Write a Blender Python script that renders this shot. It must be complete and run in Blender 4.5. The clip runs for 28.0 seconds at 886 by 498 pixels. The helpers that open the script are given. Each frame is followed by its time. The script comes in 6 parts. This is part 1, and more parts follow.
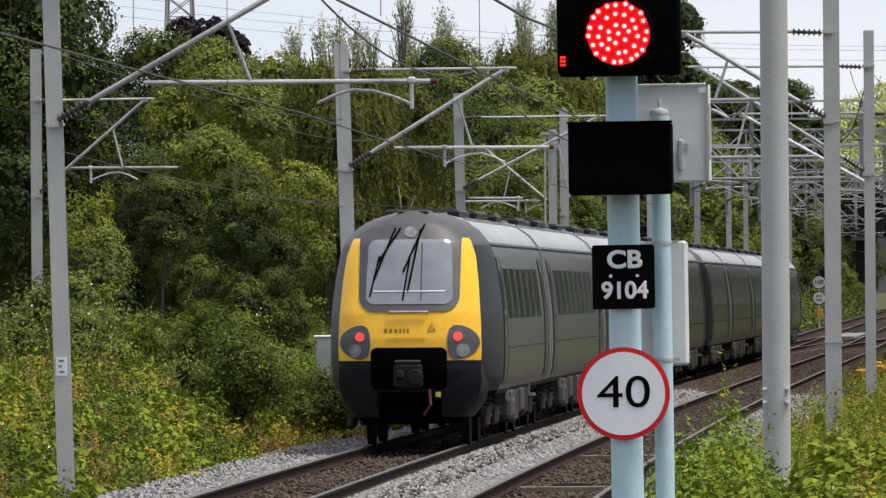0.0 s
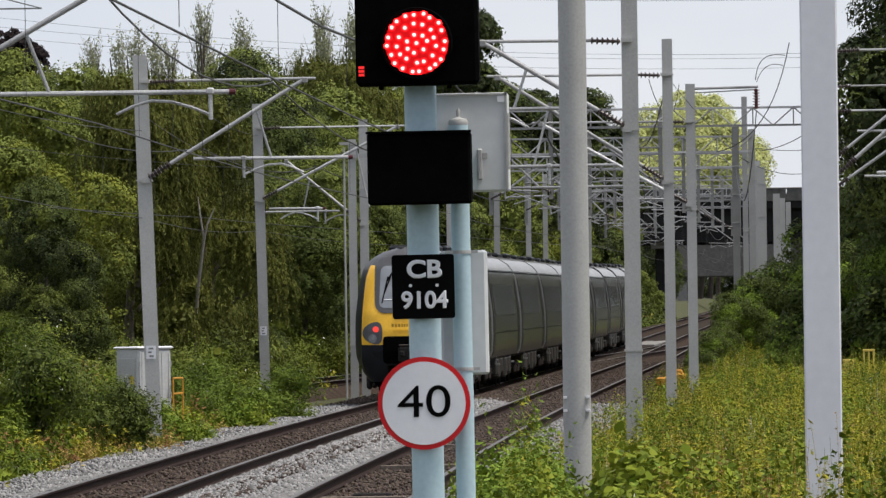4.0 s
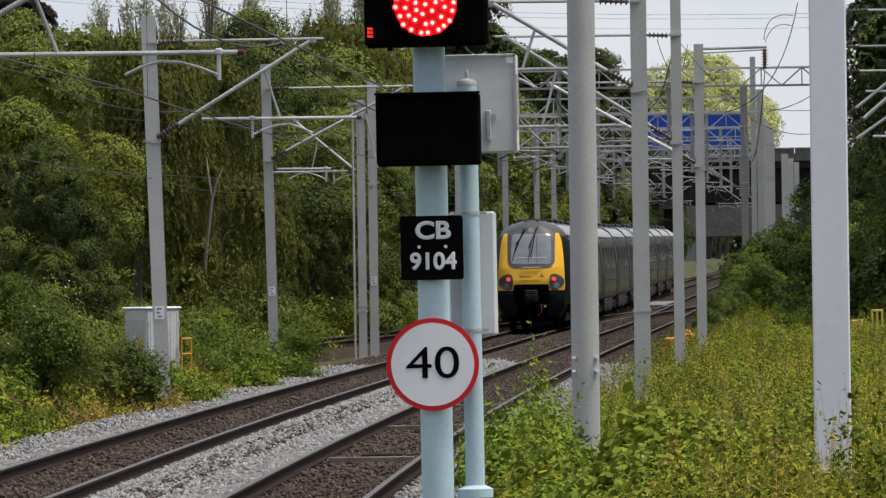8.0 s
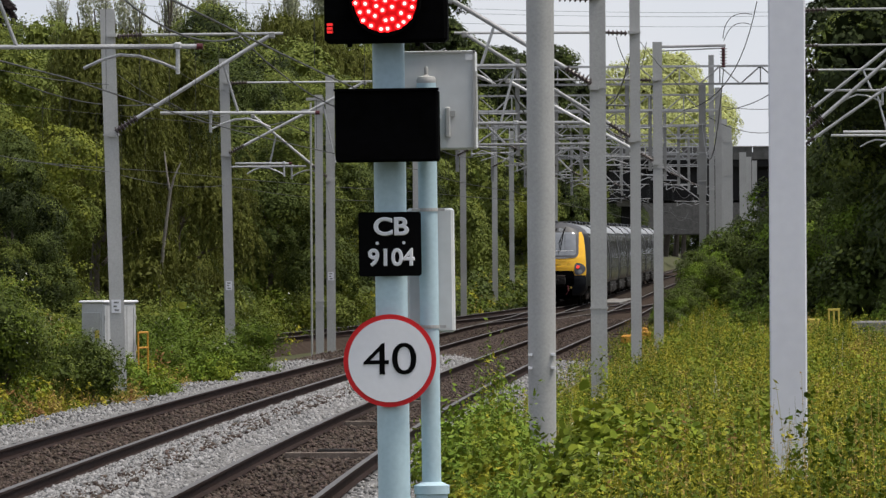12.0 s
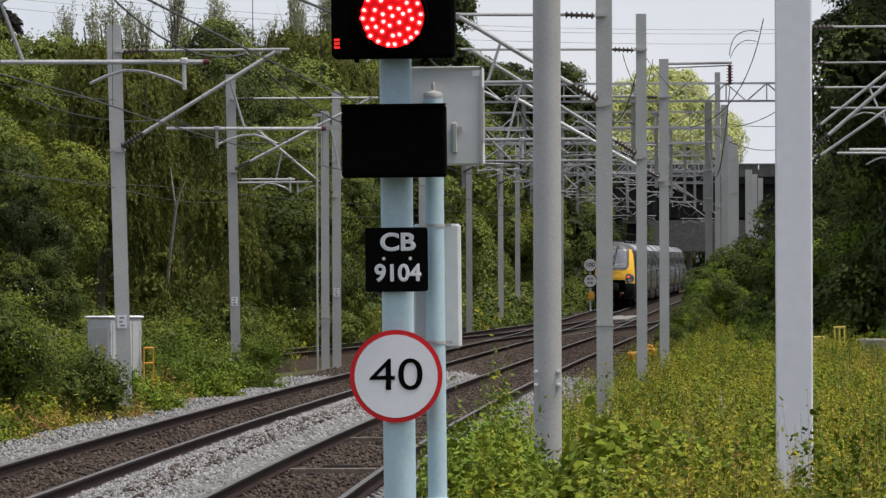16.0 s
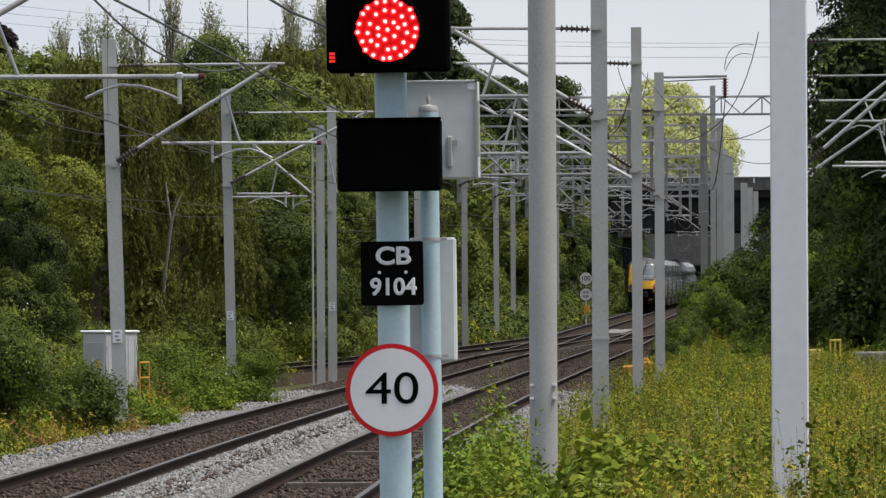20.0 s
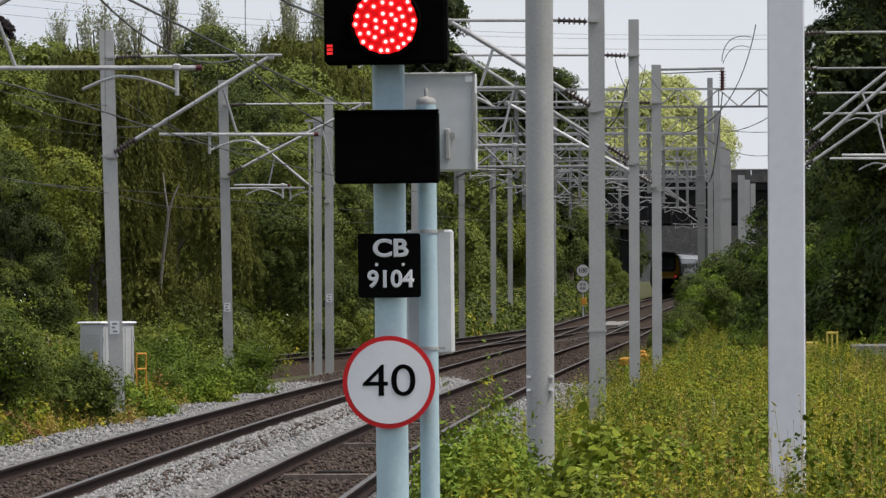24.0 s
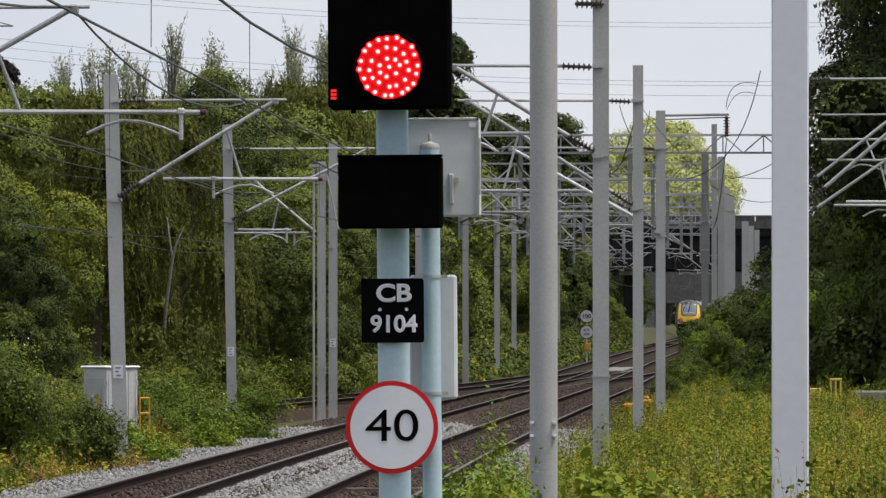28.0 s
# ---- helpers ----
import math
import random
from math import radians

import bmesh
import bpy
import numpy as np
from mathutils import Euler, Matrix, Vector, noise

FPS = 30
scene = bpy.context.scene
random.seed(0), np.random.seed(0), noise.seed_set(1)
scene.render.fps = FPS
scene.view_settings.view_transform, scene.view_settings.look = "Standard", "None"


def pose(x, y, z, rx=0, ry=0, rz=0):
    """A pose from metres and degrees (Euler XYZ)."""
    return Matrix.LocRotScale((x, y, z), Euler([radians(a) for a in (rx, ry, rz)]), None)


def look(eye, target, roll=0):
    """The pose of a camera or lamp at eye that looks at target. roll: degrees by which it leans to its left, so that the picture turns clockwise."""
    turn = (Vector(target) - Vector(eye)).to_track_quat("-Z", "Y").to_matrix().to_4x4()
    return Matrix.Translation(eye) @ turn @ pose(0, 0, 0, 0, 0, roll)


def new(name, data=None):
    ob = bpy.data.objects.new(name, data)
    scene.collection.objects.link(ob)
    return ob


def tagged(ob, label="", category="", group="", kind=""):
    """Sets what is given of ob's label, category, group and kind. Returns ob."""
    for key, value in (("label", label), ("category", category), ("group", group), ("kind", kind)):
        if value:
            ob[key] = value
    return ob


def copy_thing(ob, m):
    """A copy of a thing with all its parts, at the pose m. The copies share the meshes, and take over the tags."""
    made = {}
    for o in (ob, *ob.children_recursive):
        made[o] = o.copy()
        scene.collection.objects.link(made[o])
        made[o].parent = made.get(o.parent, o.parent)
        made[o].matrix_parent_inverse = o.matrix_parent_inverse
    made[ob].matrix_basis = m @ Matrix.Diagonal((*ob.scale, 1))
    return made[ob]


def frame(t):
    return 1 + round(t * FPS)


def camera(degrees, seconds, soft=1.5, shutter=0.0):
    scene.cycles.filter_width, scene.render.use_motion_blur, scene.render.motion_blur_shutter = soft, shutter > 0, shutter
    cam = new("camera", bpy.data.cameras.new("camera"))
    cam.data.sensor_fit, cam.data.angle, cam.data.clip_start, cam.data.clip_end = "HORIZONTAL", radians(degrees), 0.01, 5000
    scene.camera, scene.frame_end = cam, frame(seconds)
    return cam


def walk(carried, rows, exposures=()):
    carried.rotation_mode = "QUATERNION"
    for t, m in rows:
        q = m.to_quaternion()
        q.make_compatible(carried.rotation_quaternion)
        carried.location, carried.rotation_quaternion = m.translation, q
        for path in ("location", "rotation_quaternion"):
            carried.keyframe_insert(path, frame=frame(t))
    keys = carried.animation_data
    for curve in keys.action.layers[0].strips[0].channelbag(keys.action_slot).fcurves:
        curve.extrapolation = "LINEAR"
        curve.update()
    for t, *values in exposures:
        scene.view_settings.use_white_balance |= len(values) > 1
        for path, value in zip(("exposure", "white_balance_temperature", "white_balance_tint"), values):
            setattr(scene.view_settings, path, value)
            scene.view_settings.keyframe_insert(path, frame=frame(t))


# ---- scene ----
FOV = 2 * math.degrees(math.atan(784 / 15500))
cam = camera(FOV, 28.0, soft=1.4)
# seconds, eye x, eye z, target x and z at 300 m along the line, roll
PATH = [
    (0.0, 0.005, 2.446, -19.946, 3.879, -0.43),
    (0.5, 0.003, 2.449, -17.242, 1.311, -0.54),
    (1.0, 0.007, 2.448, -16.505, 0.634, -0.60),
    (1.5, 0.007, 2.453, -16.339, 3.456, -0.66),
    (2.0, 0.002, 2.450, -16.060, 3.824, -0.88),
    (2.5, 0.007, 2.452, -17.614, 4.175, -0.65),
    (3.0, 0.008, 2.448, -16.406, 4.982, -0.64),
    (3.5, 0.007, 2.448, -14.164, 5.188, -0.66),
    (4.0, 0.006, 2.446, -13.067, 4.153, -0.78),
    (4.5, 0.004, 2.451, -12.355, 3.766, -0.84),
    (6.5, 0.005, 2.449, -13.855, 3.131, -0.88),
    (7.0, 0.005, 2.452, -13.905, 3.730, -0.79),
    (7.5, 0.005, 2.450, -13.555, 3.301, -0.74),
    (8.0, 0.005, 2.450, -13.373, 2.793, -0.78),
    (8.5, 0.004, 2.451, -13.096, 2.795, -0.59),
    (9.0, 0.005, 2.450, -12.792, 3.401, -0.44),
    (9.5, 0.004, 2.450, -12.578, 3.180, -0.50),
    (10.0, 0.003, 2.450, -12.278, 2.898, -0.49),
    (10.5, 0.002, 2.450, -11.972, 2.654, -0.43),
    (11.0, 0.002, 2.452, -11.811, 2.314, -0.35),
    (11.5, 0.002, 2.451, -11.812, 2.498, -0.38),
    (12.0, 0.002, 2.452, -11.909, 2.641, -0.34),
    (12.5, 0.002, 2.452, -12.004, 2.492, -0.35),
    (14.5, -0.001, 2.452, -11.922, 2.850, -0.21),
    (15.0, 0.001, 2.449, -11.771, 2.995, -0.16),
    (15.5, -0.001, 2.449, -11.927, 3.142, -0.19),
    (16.0, -0.001, 2.449, -12.106, 3.205, -0.17),
    (16.5, -0.001, 2.449, -12.132, 2.967, -0.18),
    (17.0, -0.001, 2.449, -12.139, 2.820, -0.17),
    (17.5, -0.000, 2.449, -12.162, 2.660, -0.34),
    (18.0, -0.000, 2.448, -12.254, 2.438, -0.35),
    (18.5, 0.000, 2.452, -12.464, 2.162, -0.41),
    (19.0, -0.001, 2.450, -12.292, 3.368, -0.37),
    (19.5, -0.001, 2.449, -12.062, 3.579, -0.32),
    (20.0, -0.001, 2.448, -11.951, 3.682, -0.29),
    (20.5, 0.000, 2.449, -12.079, 3.292, -0.32),
    (21.0, 0.002, 2.452, -12.212, 3.495, -0.30),
    (21.5, 0.002, 2.450, -12.186, 3.900, -0.21),
    (23.5, -0.002, 2.449, -11.822, 3.109, -0.20),
    (24.0, -0.002, 2.450, -11.851, 3.400, -0.19),
    (24.5, 0.001, 2.448, -11.918, 3.421, -0.10),
    (25.0, 0.001, 2.451, -12.211, 3.683, -0.22),
    (25.5, -0.001, 2.449, -12.495, 3.556, -0.19),
    (26.0, 0.001, 2.447, -12.387, 3.254, -0.24),
    (26.5, -0.001, 2.451, -12.223, 3.392, -0.26),
    (27.0, 0.000, 2.450, -12.114, 3.728, -0.19),
    (27.5, -0.000, 2.452, -11.875, 4.033, -0.16),
    (28.0, 0.000, 2.450, -11.981, 4.949, 0.00),
]
walk(cam, [(t, look((ex, 0, ez), (tx, 300, tz), roll)) for t, ex, ez, tx, tz, roll in PATH], [(0.0, 0.08), (3.0, 0.06), (4.5, -0.12), (7.0, -0.15), (28.0, -0.14)])

# ---- world and sun ----
world = bpy.data.worlds.new("overcast_sky")
scene.world = world
world.use_nodes = True
wn, wl = world.node_tree.nodes, world.node_tree.links
wn.clear()
w_out = wn.new("ShaderNodeOutputWorld")
w_bg = wn.new("ShaderNodeBackground")
w_cloud = wn.new("ShaderNodeBackground")
w_mix = wn.new("ShaderNodeMixShader")
w_sky = wn.new("ShaderNodeTexSky")
w_sky.sky_type = "NISHITA"
w_sky.sun_disc = False
w_sky.sun_elevation = radians(67)
w_sky.sun_rotation = radians(102)
w_bg.inputs["Strength"].default_value = 0.1
w_coord = wn.new("ShaderNodeTexCoord")
w_map = wn.new("ShaderNodeMapping")
w_map.inputs["Scale"].default_value = (6, 6, 14)
w_noise = wn.new("ShaderNodeTexNoise")
w_noise.inputs["Scale"].default_value = 1.6
w_noise.inputs["Detail"].default_value = 5
w_ramp = wn.new("ShaderNodeValToRGB")
w_ramp.color_ramp.elements[0].position, w_ramp.color_ramp.elements[0].color = 0.3, (0.79, 0.86, 1.0, 1)
w_ramp.color_ramp.elements[1].position, w_ramp.color_ramp.elements[1].color = 0.72, (0.98, 1.01, 1.09, 1)
w_cloud.inputs["Strength"].default_value = 0.92
w_mix.inputs[0].default_value = 0.85
wl.new(w_coord.outputs["Generated"], w_map.inputs["Vector"])
wl.new(w_map.outputs["Vector"], w_noise.inputs["Vector"])
wl.new(w_noise.outputs["Fac"], w_ramp.inputs["Fac"])
# an overcast dome is brighter overhead than at the horizon
w_sep = wn.new("ShaderNodeSeparateXYZ")
w_up = wn.new("ShaderNodeMapRange")
w_up.inputs["From Min"].default_value, w_up.inputs["From Max"].default_value = 0.05, 1.0
w_up.inputs["To Min"].default_value, w_up.inputs["To Max"].default_value = 1.0, 1.15
w_mul = wn.new("ShaderNodeMix")
w_mul.data_type, w_mul.blend_type = "RGBA", "MULTIPLY"
w_mul.inputs["Factor"].default_value = 1.0
wl.new(w_coord.outputs["Generated"], w_sep.inputs[0])
wl.new(w_sep.outputs["Z"], w_up.inputs["Value"])
wl.new(w_ramp.outputs["Color"], w_mul.inputs["A"])
wl.new(w_up.outputs[0], w_mul.inputs["B"])
wl.new(w_mul.outputs["Result"], w_cloud.inputs["Color"])
wl.new(w_sky.outputs["Color"], w_bg.inputs["Color"])
wl.new(w_bg.outputs[0], w_mix.inputs[1])
wl.new(w_cloud.outputs[0], w_mix.inputs[2])
wl.new(w_mix.outputs[0], w_out.inputs["Surface"])
sun = new("sun", bpy.data.lights.new("sun", "SUN"))
sun.data.energy, sun.data.angle, sun.data.color = 4.6, radians(16), (1.0, 0.93, 0.82)
sun.matrix_world = look((48, 30, 115), (0, 40, 0))
scene.view_settings.exposure = 0.0


# ---- materials ----
def material(name, base, rough=0.6, metal=0.0, dark=None, scale=6.0, mix=0.5, bump=0.0, bump_scale=40.0,
             rand=0.0, island=False, emit=0.0, translucent=0.0, spec=0.2, coat=0.0):
    """A node material: base colour broken by two scales of noise, with relief."""
    m = bpy.data.materials.new(name)
    m.use_nodes = True
    n, l = m.node_tree.nodes, m.node_tree.links
    b = n["Principled BSDF"]
    b.inputs["Roughness"].default_value, b.inputs["Metallic"].default_value = rough, metal
    b.inputs["Coat Weight"].default_value = coat
    b.inputs["Specular IOR Level"].default_value = spec
    co = n.new("ShaderNodeTexCoord")
    big = n.new("ShaderNodeTexNoise")
    big.inputs["Scale"].default_value, big.inputs["Detail"].default_value = scale, 4
    l.new(co.outputs["Object"], big.inputs["Vector"])
    small = n.new("ShaderNodeTexNoise")
    small.inputs["Scale"].default_value, small.inputs["Detail"].default_value = bump_scale, 3
    l.new(co.outputs["Object"], small.inputs["Vector"])
    add = n.new("ShaderNodeMath")
    add.operation = "MULTIPLY_ADD"
    add.inputs[1].default_value = 0.5
    half = n.new("ShaderNodeMath")
    half.operation = "MULTIPLY"
    half.inputs[1].default_value = 0.5
    l.new(small.outputs["Fac"], half.inputs[0])
    l.new(big.outputs["Fac"], add.inputs[0])
    l.new(half.outputs[0], add.inputs[2])
    ramp = n.new("ShaderNodeMapRange")
    ramp.inputs["From Min"].default_value, ramp.inputs["From Max"].default_value = 0.34, 0.66
    l.new(add.outputs[0], ramp.inputs["Value"])
    mx = n.new("ShaderNodeMix")
    mx.data_type = "RGBA"
    d = dark if dark else tuple(c * (1 - mix) for c in base)
    mx.inputs["A"].default_value, mx.inputs["B"].default_value = (*d, 1), (*base, 1)
    l.new(ramp.outputs[0], mx.inputs["Factor"])
    colour = mx.outputs["Result"]
    if rand:
        if island:
            src = n.new("ShaderNodeNewGeometry").outputs["Random Per Island"]
        else:
            src = n.new("ShaderNodeObjectInfo").outputs["Random"]
        hsv = n.new("ShaderNodeHueSaturation")
        vr = n.new("ShaderNodeMapRange")
        vr.inputs["To Min"].default_value, vr.inputs["To Max"].default_value = 1 - rand, 1 + rand
        hr = n.new("ShaderNodeMapRange")
        hr.inputs["To Min"].default_value, hr.inputs["To Max"].default_value = 0.5 + 0.035 * rand, 0.5 - 0.05 * rand
        l.new(src, vr.inputs["Value"])
        frac = n.new("ShaderNodeMath")
        frac.operation = "MULTIPLY"
        frac.inputs[1].default_value = 7.31
        fr2 = n.new("ShaderNodeMath")
        fr2.operation = "FRACT"
        l.new(src, frac.inputs[0])
        l.new(frac.outputs[0], fr2.inputs[0])
        l.new(fr2.outputs[0], hr.inputs["Value"])
        l.new(vr.outputs[0], hsv.inputs["Value"])
        l.new(hr.outputs[0], hsv.inputs["Hue"])
        l.new(colour, hsv.inputs["Color"])
        colour = hsv.outputs["Color"]
    l.new(colour, b.inputs["Base Color"])
    if bump:
        bp = n.new("ShaderNodeBump")
        bp.inputs["Strength"].default_value, bp.inputs["Distance"].default_value = bump, 0.02
        l.new(add.outputs[0], bp.inputs["Height"])
        l.new(bp.outputs["Normal"], b.inputs["Normal"])
    if emit:
        b.inputs["Emission Color"].default_value = (*base, 1)
        b.inputs["Emission Strength"].default_value = emit
    if translucent:
        t = n.new("ShaderNodeBsdfTranslucent")
        l.new(colour, t.inputs["Color"])
        ms = n.new("ShaderNodeMixShader")
        ms.inputs[0].default_value = translucent
        l.new(b.outputs[0], ms.inputs[1])
        l.new(t.outputs[0], ms.inputs[2])
        l.new(ms.outputs[0], n["Material Output"].inputs["Surface"])
    return m


M = {}
M["ground"] = material("ground", (0.075, 0.07, 0.03), 0.98, dark=(0.03, 0.038, 0.014), scale=0.6, bump=0.6, bump_scale=9)
M["ballast"] = material("ballast", (0.19, 0.187, 0.187), 0.9, dark=(0.09, 0.083, 0.08), scale=1.6, bump=0.9, bump_scale=22)
M["ballast_old"] = material("ballast_old", (0.060, 0.049, 0.042), 0.97, dark=(0.022, 0.018, 0.016), scale=0.9, bump=0.9, bump_scale=16, spec=0.0)
M["fourfoot"] = material("fourfoot", (0.066, 0.050, 0.041), 0.9, dark=(0.026, 0.02, 0.017), scale=1.4, bump=0.9, bump_scale=18, spec=0.0)
M["stone"] = material("stone", (0.27, 0.266, 0.266), 0.9, dark=(0.16, 0.155, 0.155), scale=2, rand=0.5, island=True)
M["stone_brown"] = material("stone_brown", (0.088, 0.066, 0.054), 0.9, dark=(0.042, 0.031, 0.026), scale=2, rand=0.5, island=True)
M["rail_side"] = material("rail_side", (0.034, 0.021, 0.018), 0.85, dark=(0.016, 0.011, 0.010), scale=3, bump=0.3, bump_scale=50, spec=0.05)
M["rail_top"] = material("rail_top", (0.12, 0.108, 0.102), 0.55, 0.5, scale=1.5, mix=0.35, bump_scale=60)
M["sleeper"] = material("sleeper", (0.17, 0.14, 0.12), 0.9, dark=(0.08, 0.06, 0.05), scale=5, bump=0.6, rand=0.2)
M["galv"] = material("galvanised_steel", (0.43, 0.428, 0.425), 0.6, 0.1, dark=(0.335, 0.333, 0.33), scale=1.2, bump=0.05, bump_scale=30, rand=0.08)
M["galv_dark"] = material("weathered_steel", (0.30, 0.30, 0.30), 0.6, 0.2, dark=(0.2, 0.195, 0.19), scale=1.5, rand=0.1)
M["tube"] = material("galvanised_tube", (0.50, 0.50, 0.51), 0.5, 0.2, dark=(0.22, 0.22, 0.23), scale=1.3, rand=0.3)
M["white_steel"] = material("pale_painted_steel", (0.66, 0.66, 0.72), 0.5, dark=(0.60, 0.60, 0.665), scale=0.9, bump_scale=12)
M["insulator"] = material("brown_porcelain", (0.055, 0.036, 0.034), 0.35, dark=(0.03, 0.02, 0.02), spec=0.4)
M["insulator_red"] = material("red_insulator", (0.10, 0.022, 0.026), 0.45, dark=(0.05, 0.014, 0.018))
M["wire"] = material("wire", (0.07, 0.07, 0.07), 0.6, 0.2)
M["wire_far"] = material("aluminium_wire", (0.42, 0.44, 0.48), 0.6)
M["post_blue"] = material("pale_blue_paint", (0.43, 0.56, 0.625), 0.5, dark=(0.36, 0.48, 0.545), scale=2.2, bump=0.06, bump_scale=60)
M["black"] = material("matt_black", (0.0025, 0.0025, 0.003), 0.9, dark=(0.0012, 0.0012, 0.0012), scale=10, spec=0.02)
M["plate_black"] = material("sign_black", (0.003, 0.003, 0.0035), 0.7, dark=(0.002, 0.002, 0.002), spec=0.03)
M["sign_white"] = material("sign_white", (0.72, 0.72, 0.76), 0.5, dark=(0.67, 0.67, 0.71), scale=7)
# greyer white for the far speed signs
M["sign_worn"] = material("dull_sign_white", (0.50, 0.49, 0.49), 0.6, dark=(0.42, 0.41, 0.40), scale=6)
M["sign_red"] = material("sign_red", (0.58, 0.016, 0.02), 0.45, dark=(0.50, 0.013, 0.016), scale=9)
M["cab_grey"] = material("cabinet_grey", (0.60, 0.61, 0.625), 0.5, dark=(0.52, 0.53, 0.545), scale=3, bump_scale=20)
M["cab_dull"] = material("dull_cabinet_grey", (0.46, 0.465, 0.475), 0.55, dark=(0.37, 0.375, 0.38), scale=3, bump_scale=20)
M["led"] = material("led_red", (1.0, 0.012, 0.015), 0.4, emit=5.0)
M["led_core"] = material("led_core", (1.0, 0.42, 0.36), 0.4, emit=3.5)
M["led_glow"] = material("led_lens_red", (0.6, 0.001, 0.004), 0.4, emit=0.5)
M["led_dim"] = material("led_dim_red", (1.0, 0.03, 0.03), 0.4, emit=0.7)


def leafy(name, base, dark, tr=0.14, rand=0.22, scale=0.4):
    return material(name, base, 0.58, dark=dark, scale=scale, rand=rand, island=True, translucent=tr, bump_scale=2.5, spec=0.07)


M["leaf"] = leafy("leaves", (0.167, 0.200, 0.044), (0.107, 0.132, 0.029))
M["leaf_mid"] = leafy("leaves_mid", (0.083, 0.108, 0.028), (0.052, 0.070, 0.018))
M["leaf_dark"] = leafy("leaves_dark", (0.036, 0.048, 0.017), (0.023, 0.032, 0.011))
M["leaf_willow"] = leafy("leaves_willow", (0.117, 0.126, 0.027), (0.074, 0.082, 0.018))
M["leaf_yellow"] = leafy("leaves_yellow_green", (0.183, 0.205, 0.030), (0.126, 0.145, 0.022))
# poplar and lime leaves: colour greyed and paled to stand for distance haze
M["leaf_grey"] = leafy("leaves_grey_haze", (0.318, 0.332, 0.211), (0.260, 0.275, 0.168))
M["leaf_lime"] = leafy("leaves_lime_haze", (0.438, 0.459, 0.183), (0.399, 0.426, 0.163), rand=0.18)
M["leaf_copper"] = leafy("leaves_copper", (0.021, 0.015, 0.016), (0.016, 0.011, 0.012), 0.15)
M["weed"] = leafy("weeds", (0.312, 0.292, 0.030), (0.223, 0.209, 0.021), scale=0.9, rand=0.2)
M["weed_dark"] = leafy("weeds_dark", (0.089, 0.122, 0.012), (0.059, 0.087, 0.008), scale=0.9)
M["grass_dry"] = leafy("dry_grass", (0.396, 0.282, 0.092), (0.319, 0.221, 0.068), scale=1.0, rand=0.4)
M["bramble"] = leafy("bramble_leaves", (0.185, 0.228, 0.023), (0.127, 0.161, 0.017), scale=1.2)
M["weed_red"] = leafy("reddish_weeds", (0.214, 0.119, 0.043), (0.169, 0.092, 0.036), scale=1.2)
M["leaf_sage"] = leafy("sage_leaves", (0.129, 0.183, 0.026), (0.091, 0.133, 0.019))
# green raised to make up for sun that the trees keep off the shrubs
M["leaf_shrub"] = leafy("shrub_leaves", (0.168, 0.245, 0.031), (0.110, 0.166, 0.021))
M["mark_grey"] = material("small_print", (0.24, 0.24, 0.24), 0.7)
M["flower"] = material("white_flowers", (0.72, 0.70, 0.66), 0.7)
M["bark"] = material("bark", (0.12, 0.10, 0.085), 0.9, dark=(0.06, 0.05, 0.04), scale=5, bump=0.7)
M["bark_pale"] = material("pale_bark", (0.42, 0.38, 0.35), 0.9, dark=(0.22, 0.19, 0.17), scale=3, bump=0.5)
M["train_grey"] = material("train_grey", (0.066, 0.067, 0.065), 0.27, 0.0, dark=(0.054, 0.055, 0.052), scale=0.9, bump_scale=5, spec=0.4)
M["train_edge"] = material("train_edge_grey", (0.24, 0.24, 0.24), 0.4, dark=(0.17, 0.17, 0.165), scale=2)
M["train_skirt"] = material("train_skirt_grey", (0.050, 0.047, 0.044), 0.6, dark=(0.026, 0.024, 0.023), scale=2.2, bump=0.2)
M["lamp_shell"] = material("lamp_shell_grey", (0.075, 0.077, 0.085), 0.35, dark=(0.05, 0.05, 0.056), scale=5, spec=0.4)
M["train_roof"] = material("train_roof", (0.40, 0.40, 0.41), 0.32, 0.3, dark=(0.20, 0.205, 0.21), scale=0.7, bump_scale=4)
M["train_dark"] = material("train_dark", (0.013, 0.014, 0.018), 0.45, dark=(0.008, 0.009, 0.011), scale=2, spec=0.12)
M["train_nose"] = material("train_nose_grey", (0.062, 0.062, 0.068), 0.5, dark=(0.046, 0.046, 0.052), scale=3, bump_scale=8, spec=0.35)
M["train_yellow"] = material("train_yellow", (0.80, 0.46, 0.035), 0.35, dark=(0.70, 0.38, 0.03), scale=2.5, bump_scale=14, coat=0.2)
M["under"] = material("underframe_dirt", (0.018, 0.016, 0.015), 0.85, dark=(0.008, 0.007, 0.007), scale=4, bump=0.5, spec=0.15)
# brown brake dust, its colour darkened further for the shadow under the floor
M["under_brown"] = material("brake_dust_shaded", (0.05, 0.041, 0.036), 0.85, dark=(0.022, 0.018, 0.017), scale=3, bump=0.4)
M["glass"] = material("train_glass", (0.02, 0.023, 0.025), 0.08, dark=(0.012, 0.014, 0.016), scale=1.2, spec=0.5)
# pale grey base puts a sky reflection into the windscreen's colour
M["screen"] = material("windscreen_sky_grey", (0.20, 0.215, 0.24), 0.08, dark=(0.13, 0.14, 0.16), scale=1.1, bump_scale=2.5, spec=0.5, coat=0.5)
M["lamp_glass"] = material("lamp_glass", (0.22, 0.23, 0.245), 0.15, dark=(0.1, 0.105, 0.11), scale=9, spec=0.5)
M["tail_red"] = material("tail_lamp_red", (0.95, 0.06, 0.045), 0.3, emit=0.8)
M["chrome"] = material("bright_steel", (0.6, 0.6, 0.6), 0.3, 0.8)
